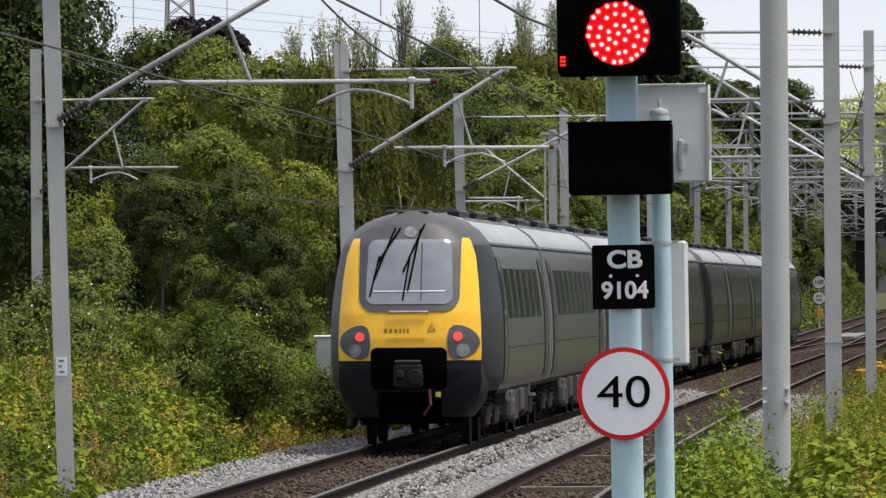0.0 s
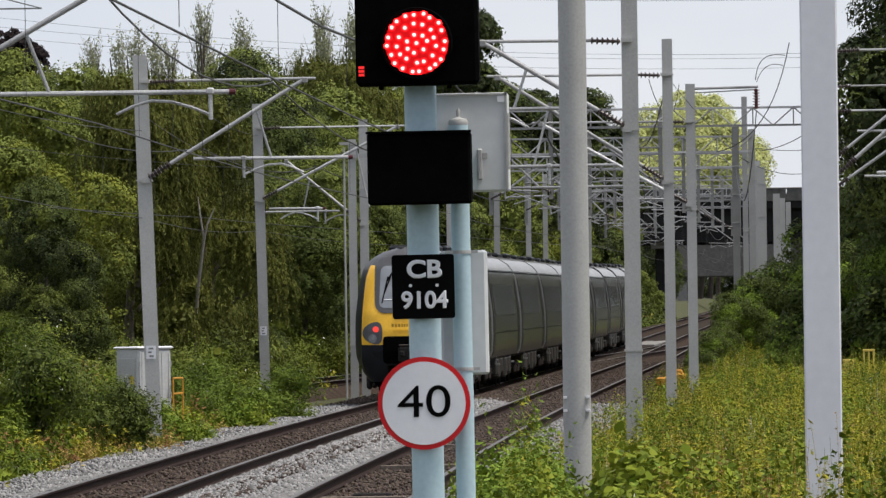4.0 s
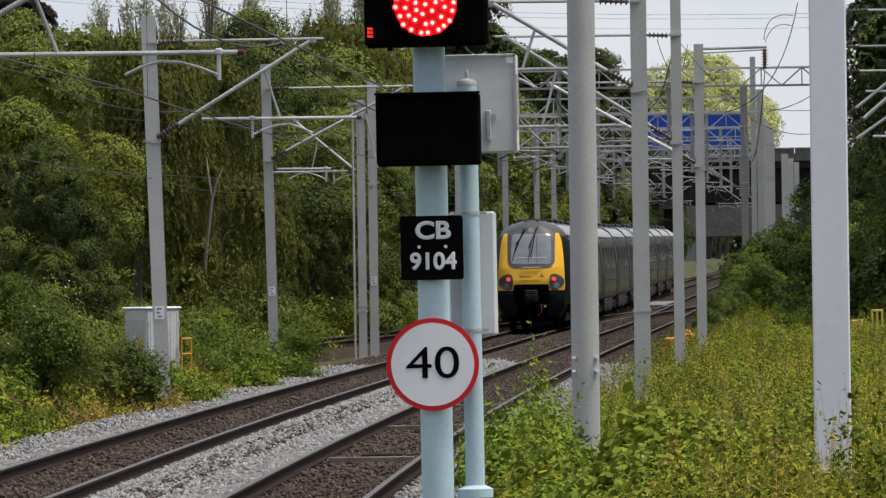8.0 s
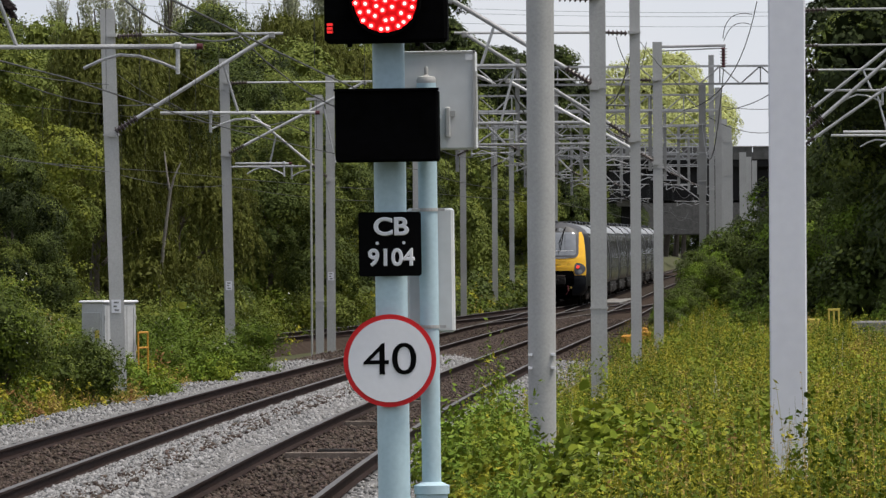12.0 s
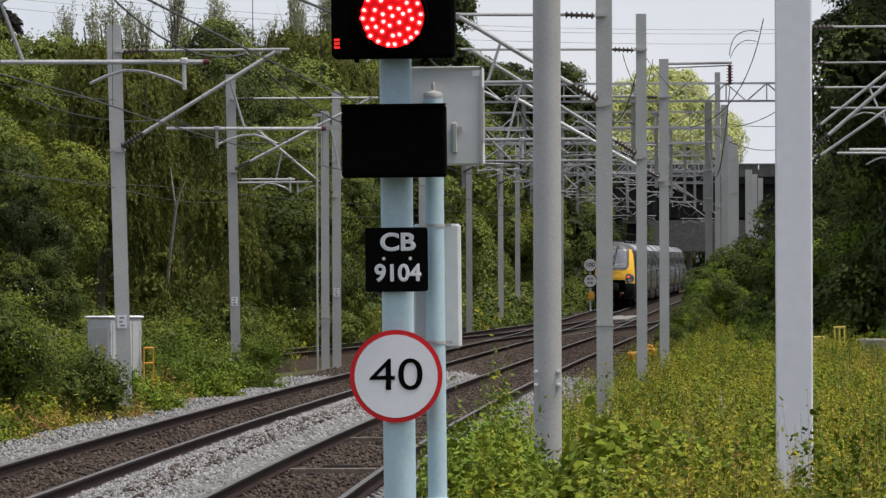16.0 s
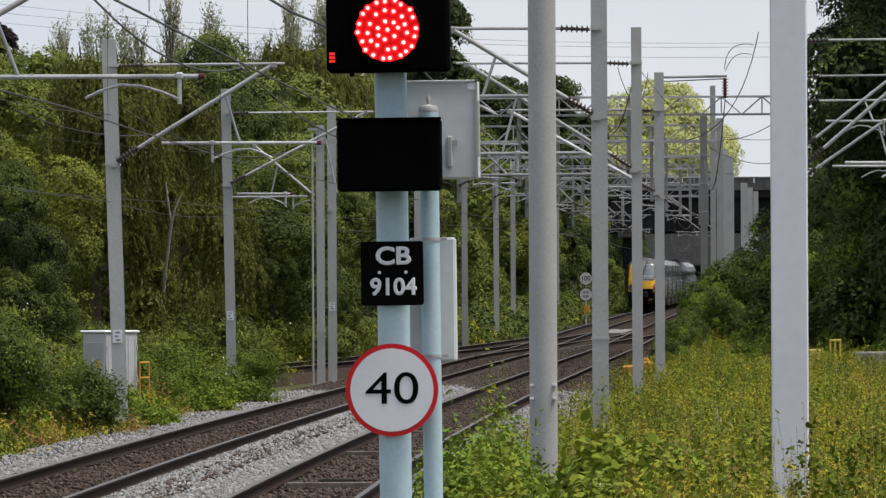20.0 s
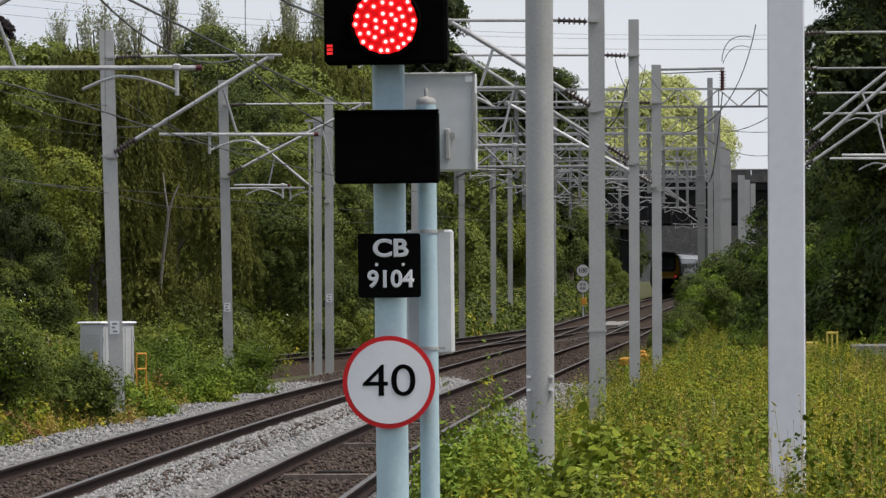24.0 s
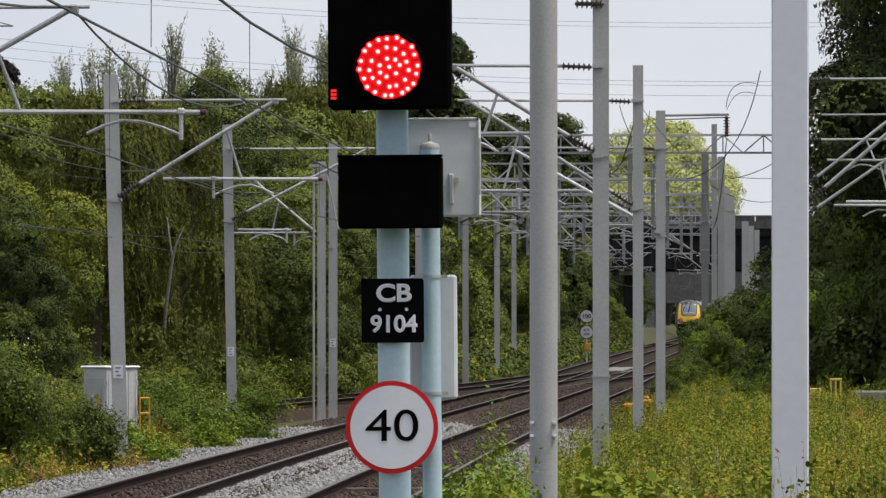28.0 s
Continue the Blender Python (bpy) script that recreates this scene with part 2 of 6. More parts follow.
M["concrete"] = material("concrete", (0.24, 0.23, 0.22), 0.9, dark=(0.15, 0.145, 0.14), scale=0.35, bump=0.3, bump_scale=3)
# about half as bright as the plain concrete, for parapets and far span
M["concrete_dark"] = material("darker_concrete", (0.13, 0.125, 0.12), 0.9, dark=(0.07, 0.068, 0.066), scale=0.4, bump=0.3, bump_scale=3)
# one near-black colour for girders, deck and left pier
M["bridge_dark"] = material("bridge_near_black", (0.025, 0.024, 0.024), 0.85, dark=(0.012, 0.012, 0.012), scale=0.6, spec=0.08)
M["lorry_blue"] = material("lorry_blue", (0.012, 0.07, 0.36), 0.45, dark=(0.01, 0.055, 0.29), scale=0.7)
M["lorry_yellow"] = material("lorry_yellow", (0.72, 0.36, 0.02), 0.45, dark=(0.6, 0.3, 0.02))
M["orange"] = material("orange_paint", (0.55, 0.26, 0.03), 0.6, dark=(0.36, 0.17, 0.03), scale=4)
M["yellow"] = material("yellow_paint", (0.60, 0.47, 0.10), 0.6, dark=(0.42, 0.33, 0.08), scale=4)
M["tyre"] = material("rubber", (0.02, 0.02, 0.02), 0.9)
M["text_grey"] = material("faint_lettering", (0.42, 0.25, 0.03), 0.5)
M["teal"] = material("dark_teal", (0.03, 0.09, 0.12), 0.4)


# ---- mesh helpers ----
class Shape:
    """Collects faces of one part, then becomes one mesh."""

    def __init__(self):
        self.v, self.f, self.mi = [], [], []

    def face_grid(self, rings, closed=True, caps=True, mi=0):
        k0, n = len(self.v), len(rings[0])
        for r in rings:
            self.v.extend(tuple(p) for p in r)
        for i in range(len(rings) - 1):
            for j in range(n if closed else n - 1):
                a, b = k0 + i * n + j, k0 + i * n + (j + 1) % n
                self.f.append((a, b, b + n, a + n))
                self.mi.append(mi)
        if caps:
            self.f.append(tuple(k0 + j for j in reversed(range(n))))
            self.f.append(tuple(k0 + (len(rings) - 1) * n + j for j in range(n)))
            self.mi += [mi, mi]
        return self

    def box(self, c, size, bevel=0.0, mi=0, yaw=0.0):
        """A box by its centre and size, its upright and level edges cut off by bevel."""
        hx, hy, hz = (s / 2 for s in size)
        b = min(bevel, hx * 0.9, hy * 0.9, hz * 0.9)
        if b <= 0:
            base = [(-hx, -hy), (hx, -hy), (hx, hy), (-hx, hy)]
            levels = [(-hz, 0), (hz, 0)]
        else:
            base = None
            levels = [(-hz, b), (-hz + b, 0), (hz - b, 0), (hz, b)]
        cs, sn = math.cos(yaw), math.sin(yaw)
        rings = []
        for z, ins in levels:
            if base:
                pts = base
            else:
                x, y = hx - ins, hy - ins
                pts = [(-x + b, -y), (x - b, -y), (x, -y + b), (x, y - b), (x - b, y), (-x + b, y), (-x, y - b), (-x, -y + b)]
            rings.append([(c[0] + px * cs - py * sn, c[1] + px * sn + py * cs, c[2] + z) for px, py in pts])
        return self.face_grid(rings, mi=mi)

    def tube(self, a, b, r, r2=None, n=8, mi=0, caps=True):
        a, b = Vector(a), Vector(b)
        d = (b - a)
        if d.length < 1e-6:
            return self
        d.normalize()
        u = d.orthogonal().normalized()
        w = d.cross(u)
        r2 = r if r2 is None else r2
        rings = []
        for p, rr in ((a, r), (b, r2)):
            rings.append([p + (u * math.cos(2 * math.pi * k / n) + w * math.sin(2 * math.pi * k / n)) * rr for k in range(n)])
        return self.face_grid(rings, caps=caps, mi=mi)

    def path(self, pts, r, n=6, mi=0):
        """A round bar through a row of points."""
        pts = [Vector(p) for p in pts]
        rings = []
        u = None
        for i, p in enumerate(pts):
            d = (pts[min(i + 1, len(pts) - 1)] - pts[max(i - 1, 0)]).normalized()
            u = d.orthogonal().normalized() if u is None else (u - d * u.dot(d)).normalized()
            w = d.cross(u)
            rr = r[i] if isinstance(r, (list, tuple)) else r
            rings.append([p + (u * math.cos(2 * math.pi * k / n) + w * math.sin(2 * math.pi * k / n)) * rr for k in range(n)])
        return self.face_grid(rings, mi=mi)

    def lathe(self, a, axis, profile, n=16, mi=0):
        """profile: (distance along the axis, radius)."""
        a, d = Vector(a), Vector(axis).normalized()
        u = d.orthogonal().normalized()
        w = d.cross(u)
        rings = [[a + d * h + (u * math.cos(2 * math.pi * k / n) + w * math.sin(2 * math.pi * k / n)) * r for k in range(n)] for h, r in profile]
        return self.face_grid(rings, mi=mi)

    def poly(self, pts, mi=0):
        k = len(self.v)
        self.v.extend(tuple(p) for p in pts)
        self.f.append(tuple(range(k, k + len(pts))))
        self.mi.append(mi)
        return self

    def slab(self, outline, d, mi=0):
        """A plate: an outline of 3D points pushed along the vector d."""
        d = Vector(d)
        return self.face_grid([[Vector(p) for p in outline], [Vector(p) + d for p in outline]], mi=mi)

    def mesh(self, name, mats, smooth=False):
        me = bpy.data.meshes.new(name)
        me.from_pydata(self.v, [], self.f)
        for m in (mats if isinstance(mats, (list, tuple)) else [mats]):
            me.materials.append(M[m] if isinstance(m, str) else m)
        if any(self.mi):
            me.polygons.foreach_set("material_index", self.mi)
        bm = bmesh.new()
        bm.from_mesh(me)
        bmesh.ops.recalc_face_normals(bm, faces=bm.faces)
        bm.to_mesh(me)
        bm.free()
        if smooth:
            me.polygons.foreach_set("use_smooth", [True] * len(me.polygons))
            me.set_sharp_from_angle(angle=radians(40))
        return me


def part(name, shape, mats, parent=None, label="", smooth=False):
    """Links a shape, or a ready mesh, as ONE object under its thing."""
    me = shape.mesh(name, mats, smooth) if isinstance(shape, Shape) else shape
    ob = new(name, me)
    if parent is not None:
        ob.parent = parent
    if label:
        tagged(ob, label)
    return ob


def thing(name, label, category, m=None, group="", kind=""):
    ob = tagged(new(name), label, category, group, kind)
    if m is not None:
        ob.matrix_basis = m
    return ob


def quads(name, verts, mats, mi=None):
    """A mesh of loose faces from an (n, corners, 3) array."""
    n, c = len(verts), verts.shape[1]
    me = bpy.data.meshes.new(name)
    me.vertices.add(n * c)
    me.vertices.foreach_set("co", np.ascontiguousarray(verts, dtype=np.float32).ravel())
    me.loops.add(n * c)
    me.loops.foreach_set("vertex_index", np.arange(n * c, dtype=np.int32))
    me.polygons.add(n)
    me.polygons.foreach_set("loop_start", np.arange(0, n * c, c, dtype=np.int32))
    for m in (mats if isinstance(mats, (list, tuple)) else [mats]):
        me.materials.append(M[m])
    if mi is not None:
        me.polygons.foreach_set("material_index", np.ascontiguousarray(mi, dtype=np.int32))
    me.update(calc_edges=True)
    return me


def leaf_quads(rng, centres, normals, length, width, full=False, axis=None):
    """One pointed, slightly folded leaf at each centre; full: with a rounded outline; axis: the way its midrib runs."""
    n = len(centres)
    nr = normals / (np.linalg.norm(normals, axis=1, keepdims=True) + 1e-9)
    t = rng.normal(size=(n, 3)) if axis is None else axis + rng.normal(0, 0.25, (n, 3))
    t -= nr * (t * nr).sum(1, keepdims=True)
    t /= np.linalg.norm(t, axis=1, keepdims=True) + 1e-9
    b = np.cross(nr, t)
    L = (length * rng.uniform(0.6, 1.35, n))[:, None]
    Wd = (width * rng.uniform(0.6, 1.35, n))[:, None]
    fold = nr * Wd * 0.25
    if full:
        rim = [(-0.5, 0.0), (-0.36, 0.36), (-0.02, 0.5), (0.28, 0.30), (0.5, 0.0), (0.28, -0.30), (-0.02, -0.5), (-0.36, -0.36)]
        return np.stack([centres + t * L * a + b * Wd * w - fold * abs(w) * 2 - nr * L * 0.35 * max(a, 0) ** 2 for a, w in rim], axis=1)
    return np.stack([centres - t * L * 0.5, centres + b * Wd * 0.5 - fold, centres + t * L * 0.5, centres - b * Wd * 0.5 - fold], axis=1)


# ---- the plan: line of the tracks and height of the ground ----
def far_x(y):
    """Centre of the line on which the train runs."""
    if y < 80:
        return -8.85 + 0.018 * (80 - y)
    return -10.2 + 1.35 * math.exp(-((y - 80) / 62) ** 1.1)


def near_x(y):
    return far_x(y) + 3.41


def third_x(y):
    """The line that branches off to the trees."""
    k = max((430 - y) / 190, 0)
    return far_x(y) - (5.2 * k * k * (3 - 2 * k) if k < 0.62 else 3.82 + 7.3 * (k - 0.62))


def smooth(a, b, x):
    k = min(max((x - a) / (b - a), 0.0), 1.0)
    return k * k * (3 - 2 * k)


def grade(y):
    """The line climbs gently towards the bridge."""
    return float(np.interp(y, [340, 464, 605, 794, 862, 1200], [0, 0.3, 0.55, 0.75, 0.9, 1.3]))


def ground_z(x, y):
    """Formation under the tracks, banks on both sides, flat further off."""
    cx = far_x(max(y, 20))
    left, right = cx - 2.35, cx + 3.41 + 2.5
    if 185 < y < 440:
        left = min(left, third_x(y) - 2.2)
    z = -0.42 + grade(y)
    z += 1.15 * smooth(left, left - 2.6, x) + 0.5 * smooth(left - 4, left - 12, x)
    z += 0.55 * smooth(right, right + 1.6, x)
    return z + 0.10 * noise.noise((x * 0.35, y * 0.12, 0.3)) * (1 if x < left or x > right else 0)


def build_ground():
    xs = [-2500, -1200, -600, -300, -150, -90, -60, -45] + [-35 + 0.7 * i for i in range(64)] + [14, 20, 30, 60, 120, 300, 700, 1500, 2500]
    ys = [-60, -20, 0, 15, 30, 45] + [55 + 5 * i for i in range(100)] + [570, 600, 650, 700, 760, 850, 1000, 1300, 1800, 2600, 4000]
    v = [(x, y, ground_z(x, y)) for y in ys for x in xs]
    n = len(xs)
    f = [(j * n + i, j * n + i + 1, (j + 1) * n + i + 1, (j + 1) * n + i) for j in range(len(ys) - 1) for i in range(n - 1)]
    me = bpy.data.meshes.new("ground")
    me.from_pydata(v, [], f)
    me.materials.append(M["ground"])
    me.polygons.foreach_set("use_smooth", [True] * len(me.polygons))
    tagged(new("ground", me), "rough trackside earth with dry grass and moss", "ground", kind="structure")


build_ground()


def strip(name, left, right, ys, z, mats, label, wobble=0.02, sides=0.35, cols=7, crown=0.0):
    """A band of the track bed between two lines, with sloping edges."""
    v, f = [], []
    n = cols + 2
    for y in ys:
        a, b, zg = left(y), right(y), z + grade(y)
        for i in range(n):
            if i == 0:
                v.append((a - sides, y, zg - 0.4))
            elif i == n - 1:
                v.append((b + sides, y, zg - 0.4))
            else:
                k = (i - 1) / (cols - 1)
                x = a + (b - a) * k
                v.append((x, y, zg + crown * (1 - (2 * k - 1) ** 2) + wobble * noise.noise((x * 3, y * 1.3, z * 9)) * 2))
    for j in range(len(ys) - 1):
        for i in range(n - 1):
            f.append((j * n + i, j * n + i + 1, (j + 1) * n + i + 1, (j + 1) * n + i))
    me = bpy.data.meshes.new(name)
    me.from_pydata(v, [], f)
    me.materials.append(M[mats])
    me.polygons.foreach_set("use_smooth", [True] * len(f))
    return tagged(new(name, me), label, "ballast", kind="structure")


YS = [60 + 1.0 * i for i in range(140)] + [200 + 5 * i for i in range(80)] + [620, 660, 700, 760, 820, 900, 1000, 1100, 1180]
YN, YF = [v for v in YS if v <= 215], [v for v in YS if v >= 215]
for tag, ys, mt, lab in (("near", YN, "ballast", "pale grey stone ballast"), ("far", YF, "ballast_old", "old brown stone ballast")):
    strip("ballast_shoulder_" + tag, lambda y: far_x(y) - 2.0, lambda y: far_x(y) - 0.80, ys, -0.165, mt, lab + " shoulder along the rail", sides=0.8, crown=0.04)
    strip("ballast_between_" + tag, lambda y: far_x(y) + 0.80, lambda y: near_x(y) - 0.80, ys, -0.165, mt, lab + " heaped between the tracks", crown=0.13, sides=0.02)
    strip("ballast_cess_" + tag, lambda y: near_x(y) + 0.80, lambda y: near_x(y) + 1.9, ys, -0.175, mt, lab + " beside the weeds", sides=0.7)
strip("track_bed_far", lambda y: far_x(y) - 0.8, lambda y: far_x(y) + 0.8, YS, -0.172, "fourfoot", "dark brown rust-stained track bed", wobble=0.015, sides=0.02)
strip("track_bed_near", lambda y: near_x(y) - 0.8, lambda y: near_x(y) + 0.8, YS, -0.172, "fourfoot", "dark brown rust-stained track bed", wobble=0.015, sides=0.02)
YT = [190 + 4 * i for i in range(61)]
strip("track_bed_branch", lambda y: third_x(y) - 1.6, lambda y: min(third_x(y) + 1.6, far_x(y) - 1.0), YT, -0.18, "fourfoot", "dark brown bed of the branching track", sides=0.5)

# head, web and foot of a rail, from the inner side, z from the top down
RAIL = [(-0.036, -0.006), (-0.030, 0.0), (0.030, 0.0), (0.036, -0.006), (0.036, -0.035), (0.010, -0.050), (0.010, -0.130),
        (0.070, -0.150), (0.070, -0.160), (-0.070, -0.160), (-0.070, -0.150), (-0.010, -0.130), (-0.010, -0.050), (-0.036, -0.035)]


def rail(line, offset, ys, parent, name="rail"):
    s = Shape()
    rings = []
    for y in ys:
        rings.append([(line(y) + offset + px, y, pz + grade(y)) for px, pz in RAIL])
    s.face_grid(rings)
    for i in range(len(s.mi) - 2):
        s.mi[i] = 1 if i % len(RAIL) in (0, 1, 2) else 0
    return part(name, s, ["rail_side", "rail_top"], parent, "worn steel rail, bright on top, rusty below")


def track(name, line, ys, label):
    t = thing(name, label, "railway track", kind="structure")
    rail(line, -0.7535, ys, t)
    rail(line, 0.7535, ys, t)
    return t


YR = [60 + 3 * i for i in range(50)] + [210 + 10 * i for i in range(60)] + [850, 950, 1050, 1170]
track_far = track("track_far", far_x, YR, "steel railway track on brown sleepers")
track_near = track("track_near", near_x, YR, "steel railway track on brown sleepers")
track_branch = track("track_branch", third_x, YT, "rusty branching track joining the main line")


def cross_x(y):
    """Crossover from the far line to the near one."""
    return far_x(y) + 3.41 * smooth(300, 420, y)


track("track_crossover", cross_x, [302 + 4 * i for i in range(29)], "crossover rails between the two tracks")


def stones(name, regions, mats, label, seed):
    """Loose ballast stones: squashed, turned octahedra on the bed."""
    rng = np.random.default_rng(seed)
    P = []
    for line, a, b, y0, y1, n, z, crown in regions:
        y = y0 + (y1 - y0) * rng.random(n) ** 1.6
        dx = rng.uniform(a, b, n)
        x = np.array([line(q) for q in y]) + dx
        heap = crown * (1 - np.clip(np.abs(2 * (dx - a) / (b - a) - 1), 0, 1) ** 2)
        P.append(np.stack([x, y, z + heap + rng.uniform(-0.015, 0.02, n)], 1))
    P = np.concatenate(P)
    n = len(P)
    base = np.array([(1, 0, 0), (0, 1, 0), (-1, 0, 0), (0, -1, 0), (0, 0, 1), (0, 0, -1)], float)
    tri = np.array([(0, 1, 4), (1, 2, 4), (2, 3, 4), (3, 0, 4), (1, 0, 5), (2, 1, 5), (3, 2, 5), (0, 3, 5)])
    sc = rng.uniform(0.55, 1.35, (n, 1, 3)) * np.array([0.034, 0.034, 0.026]) * rng.uniform(0.7, 1.3, (n, 1, 1))
    v = base[None] * sc + rng.normal(0, 0.005, (n, 6, 3))
    a = rng.uniform(0, 6.28, n)
    e = rng.normal(0, 0.5, n)
    ca, sa, ce, se = np.cos(a)[:, None], np.sin(a)[:, None], np.cos(e)[:, None], np.sin(e)[:, None]
    x, y, z = v[..., 0], v[..., 1], v[..., 2]
    y, z = y * ce - z * se, y * se + z * ce
    x, y = x * ca - y * sa, x * sa + y * ca
    v = np.stack([x, y, z], -1) + P[:, None]
    f = (tri[None] + 6 * np.arange(n)[:, None, None]).reshape(-1)
    me = bpy.data.meshes.new(name)
    me.vertices.add(n * 6)
    me.vertices.foreach_set("co", v.astype(np.float32).ravel())
    me.loops.add(len(f))
    me.loops.foreach_set("vertex_index", f.astype(np.int32))
    me.polygons.add(len(f) // 3)
    me.polygons.foreach_set("loop_start", np.arange(0, len(f), 3, dtype=np.int32))
    me.materials.append(M[mats])
    me.update(calc_edges=True)
    return tagged(new(name, me), label, "ballast", kind="stuff")


stones("ballast_stones", [(far_x, -2.5, -0.86, 80, 215, 15000, -0.165, 0.03), (far_x, 0.86, 2.49, 66, 215, 32000, -0.16, 0.13),
                          (near_x, 0.86, 2.2, 66, 215, 11000, -0.17, 0.0)], "stone", "loose pale grey ballast stones", 3)
stones("track_bed_stones", [(far_x, -0.66, 0.66, 76, 215, 8000, -0.168, 0), (near_x, -0.66, 0.66, 64, 215, 11000, -0.168, 0),
                            (far_x, 1.45, 1.95, 70, 200, 2600, -0.025, 0), (far_x, -2.3, 5.6, 213, 345, 24000, -0.15, 0), (far_x, 0.86, 2.55, 213, 345, 11000, -0.155, 0.13)],
       "stone_brown", "loose brown rust-stained stones in the track bed", 4)


# ---- signal ----
def lettering(name, text, size, m, mats, parent, depth=0.002, bold=0.0, align="CENTER"):
    """Raised characters, each one a part of its own."""
    cu = bpy.data.curves.new(name, "FONT")
    cu.body, cu.size, cu.extrude, cu.bevel_depth, cu.bevel_resolution = text, size, depth, bold, 0
    cu.align_x, cu.align_y = align, "CENTER"
    tmp = bpy.data.objects.new(name, cu)
    scene.collection.objects.link(tmp)
    flat = bpy.data.meshes.new_from_object(tmp.evaluated_get(bpy.context.evaluated_depsgraph_get()))
    bpy.data.objects.remove(tmp)
    whole = bmesh.new()
    whole.from_mesh(flat)
    bmesh.ops.remove_doubles(whole, verts=whole.verts, dist=0.00002)
    left = set(whole.verts)
    while left:
        seed = left.pop()
        found, stack = {seed}, [seed]
        while stack:
            for e in stack.pop().link_edges:
                for v in e.verts:
                    if v not in found:
                        found.add(v)
                        stack.append(v)
        left -= found
        row = list(found)
        index = {v: i for i, v in enumerate(row)}
        faces = [[index[v] for v in f.verts] for f in whole.faces if f.verts[0] in found]
        me = bpy.data.meshes.new(name)
        me.from_pydata([v.co for v in row], [], faces)
        me.materials.append(M[mats])
        part(name, me, mats, parent).matrix_basis = m
    whole.free()


def disc(c, r, d, n=48, mi=0, s=None):
    s = s or Shape()
    return s.lathe((c[0], c[1], c[2]), (0, -1, 0), [(0, r), (d, r)], n, mi)


def rounded_plate(x, y, z, w, h, r, d, s=None, mi=0):
    s = s or Shape()
    pts = []
    for cx, cz, a0 in ((w / 2 - r, h / 2 - r, 0), (-w / 2 + r, h / 2 - r, 90), (-w / 2 + r, -h / 2 + r, 180), (w / 2 - r, -h / 2 + r, 270)):
        for k in range(5):
            a = radians(a0 + 22.5 * k)
            pts.append((x + cx + r * math.cos(a), y, z + cz + r * math.sin(a)))
    return s.slab(pts, (0, d, 0), mi)


def build_signal():
    sig = thing("railway_signal", "pale blue railway signal post showing a lit red aspect", "signal", pose(-1.392, 31, ground_z(-1.4, 31), 0, -0.45, 0))
    g = -ground_z(-1.4, 31)          # local z = height over the rails + g
    s = Shape()
    s.tube((0, 0, 0), (0, 0, 3.30 + g), 0.057, n=40)
    part("post", s, "post_blue", sig, smooth=True)
    part("base_plate", Shape().box((0, 0, 0.02), (0.36, 0.36, 0.04), 0.006), "galv", sig)
    # head with the red aspect
    head = part("signal_head", Shape().box((0, -0.10, 3.515 + g), (0.434, 0.16, 0.63), 0.012), "black", sig, "matt black signal head")
    rim = Shape()
    rim.lathe((0, -0.178, 3.348 + g), (0, -1, 0), [(0, 0.128), (0.05, 0.124), (0.05, 0.119), (0.004, 0.119)], 40)
    part("lens_rim", rim, "black", head, smooth=True)
    part("lens", disc((0, -0.180, 3.348 + g), 0.112, 0.004), "led_glow", head, "glowing red lens")
    rng = random.Random(7)
    dots = [(0, 0)]
    for count, rad in ((7, 0.034), (13, 0.068), (20, 0.102)):
        ph = rng.uniform(0, 6)
        for k in range(count):
            a = ph + 2 * math.pi * (k + rng.uniform(-0.16, 0.16)) / count
            dots.append((rad * math.cos(a) + rng.uniform(-0.004, 0.004), rad * math.sin(a) + rng.uniform(-0.004, 0.004)))
    led_me = disc((0, 0, 0), 0.0062, 0.004, 12).lathe((0, -0.004, 0), (0, -1, 0), [(0, 0.0062), (0.002, 0.003)], 12)
    halo = disc((0, 0, 0), 0.0112, 0.003, 14).mesh("led_ring", "led")
    core = led_me.mesh("led", "led_core")
    for dx, dz in dots:
        ob = part("led", core, None, head)
        ob.location = (dx, -0.189, 3.348 + g + dz)
        ob = part("led_ring", halo, None, head)
        ob.location = (dx, -0.1855, 3.348 + g + dz)
    ind = Shape()
    for k in range(3):
        ind.box((-0.197, -0.182, 3.240 + g + 0.013 * k), (0.020, 0.006, 0.009))
    part("small_indicator", ind, "led_dim", head, "small red three-bar indicator")
    for dx in (-0.13, 0.11):
        part("drip_lug", Shape().box((dx, -0.13, 3.195 + g), (0.016, 0.03, 0.016)), "black", head)
    # the dark box under it
    box = part("dark_box", Shape().box((0.0, -0.13, 2.907 + g), (0.364, 0.17, 0.254), 0.008), "black", sig, "dark rectangular box, unlit")
    part("top_lip", Shape().box((0.0, -0.20, 3.034 + g), (0.37, 0.06, 0.008)), "black", box)
    # grey case behind
    case = part("equipment_case", Shape().box((0.165, 0.17, 2.999 + g), (0.28, 0.20, 0.35), 0.006), "cab_grey", sig, "grey steel equipment case")
    part("latch", Shape().box((0.205, 0.062, 2.92 + g), (0.018, 0.02, 0.11), 0.004).box((0.222, 0.06, 2.95 + g), (0.02, 0.012, 0.02)), "galv", case)
    part("hinge", Shape().tube((0.306, 0.075, 2.90 + g), (0.306, 0.075, 3.10 + g), 0.006), "galv", case)
    part("label_plate", Shape().box((0.285, 0.066, 3.15 + g), (0.03, 0.006, 0.022)), "sign_white", case, "small white label")
    part("door_edge", Shape().box((0.165, 0.067, 3.168 + g), (0.28, 0.01, 0.008)).box((0.300, 0.067, 2.999 + g), (0.008, 0.01, 0.35)), "galv", case)
    # slim pole with its socket
    pole = Shape()
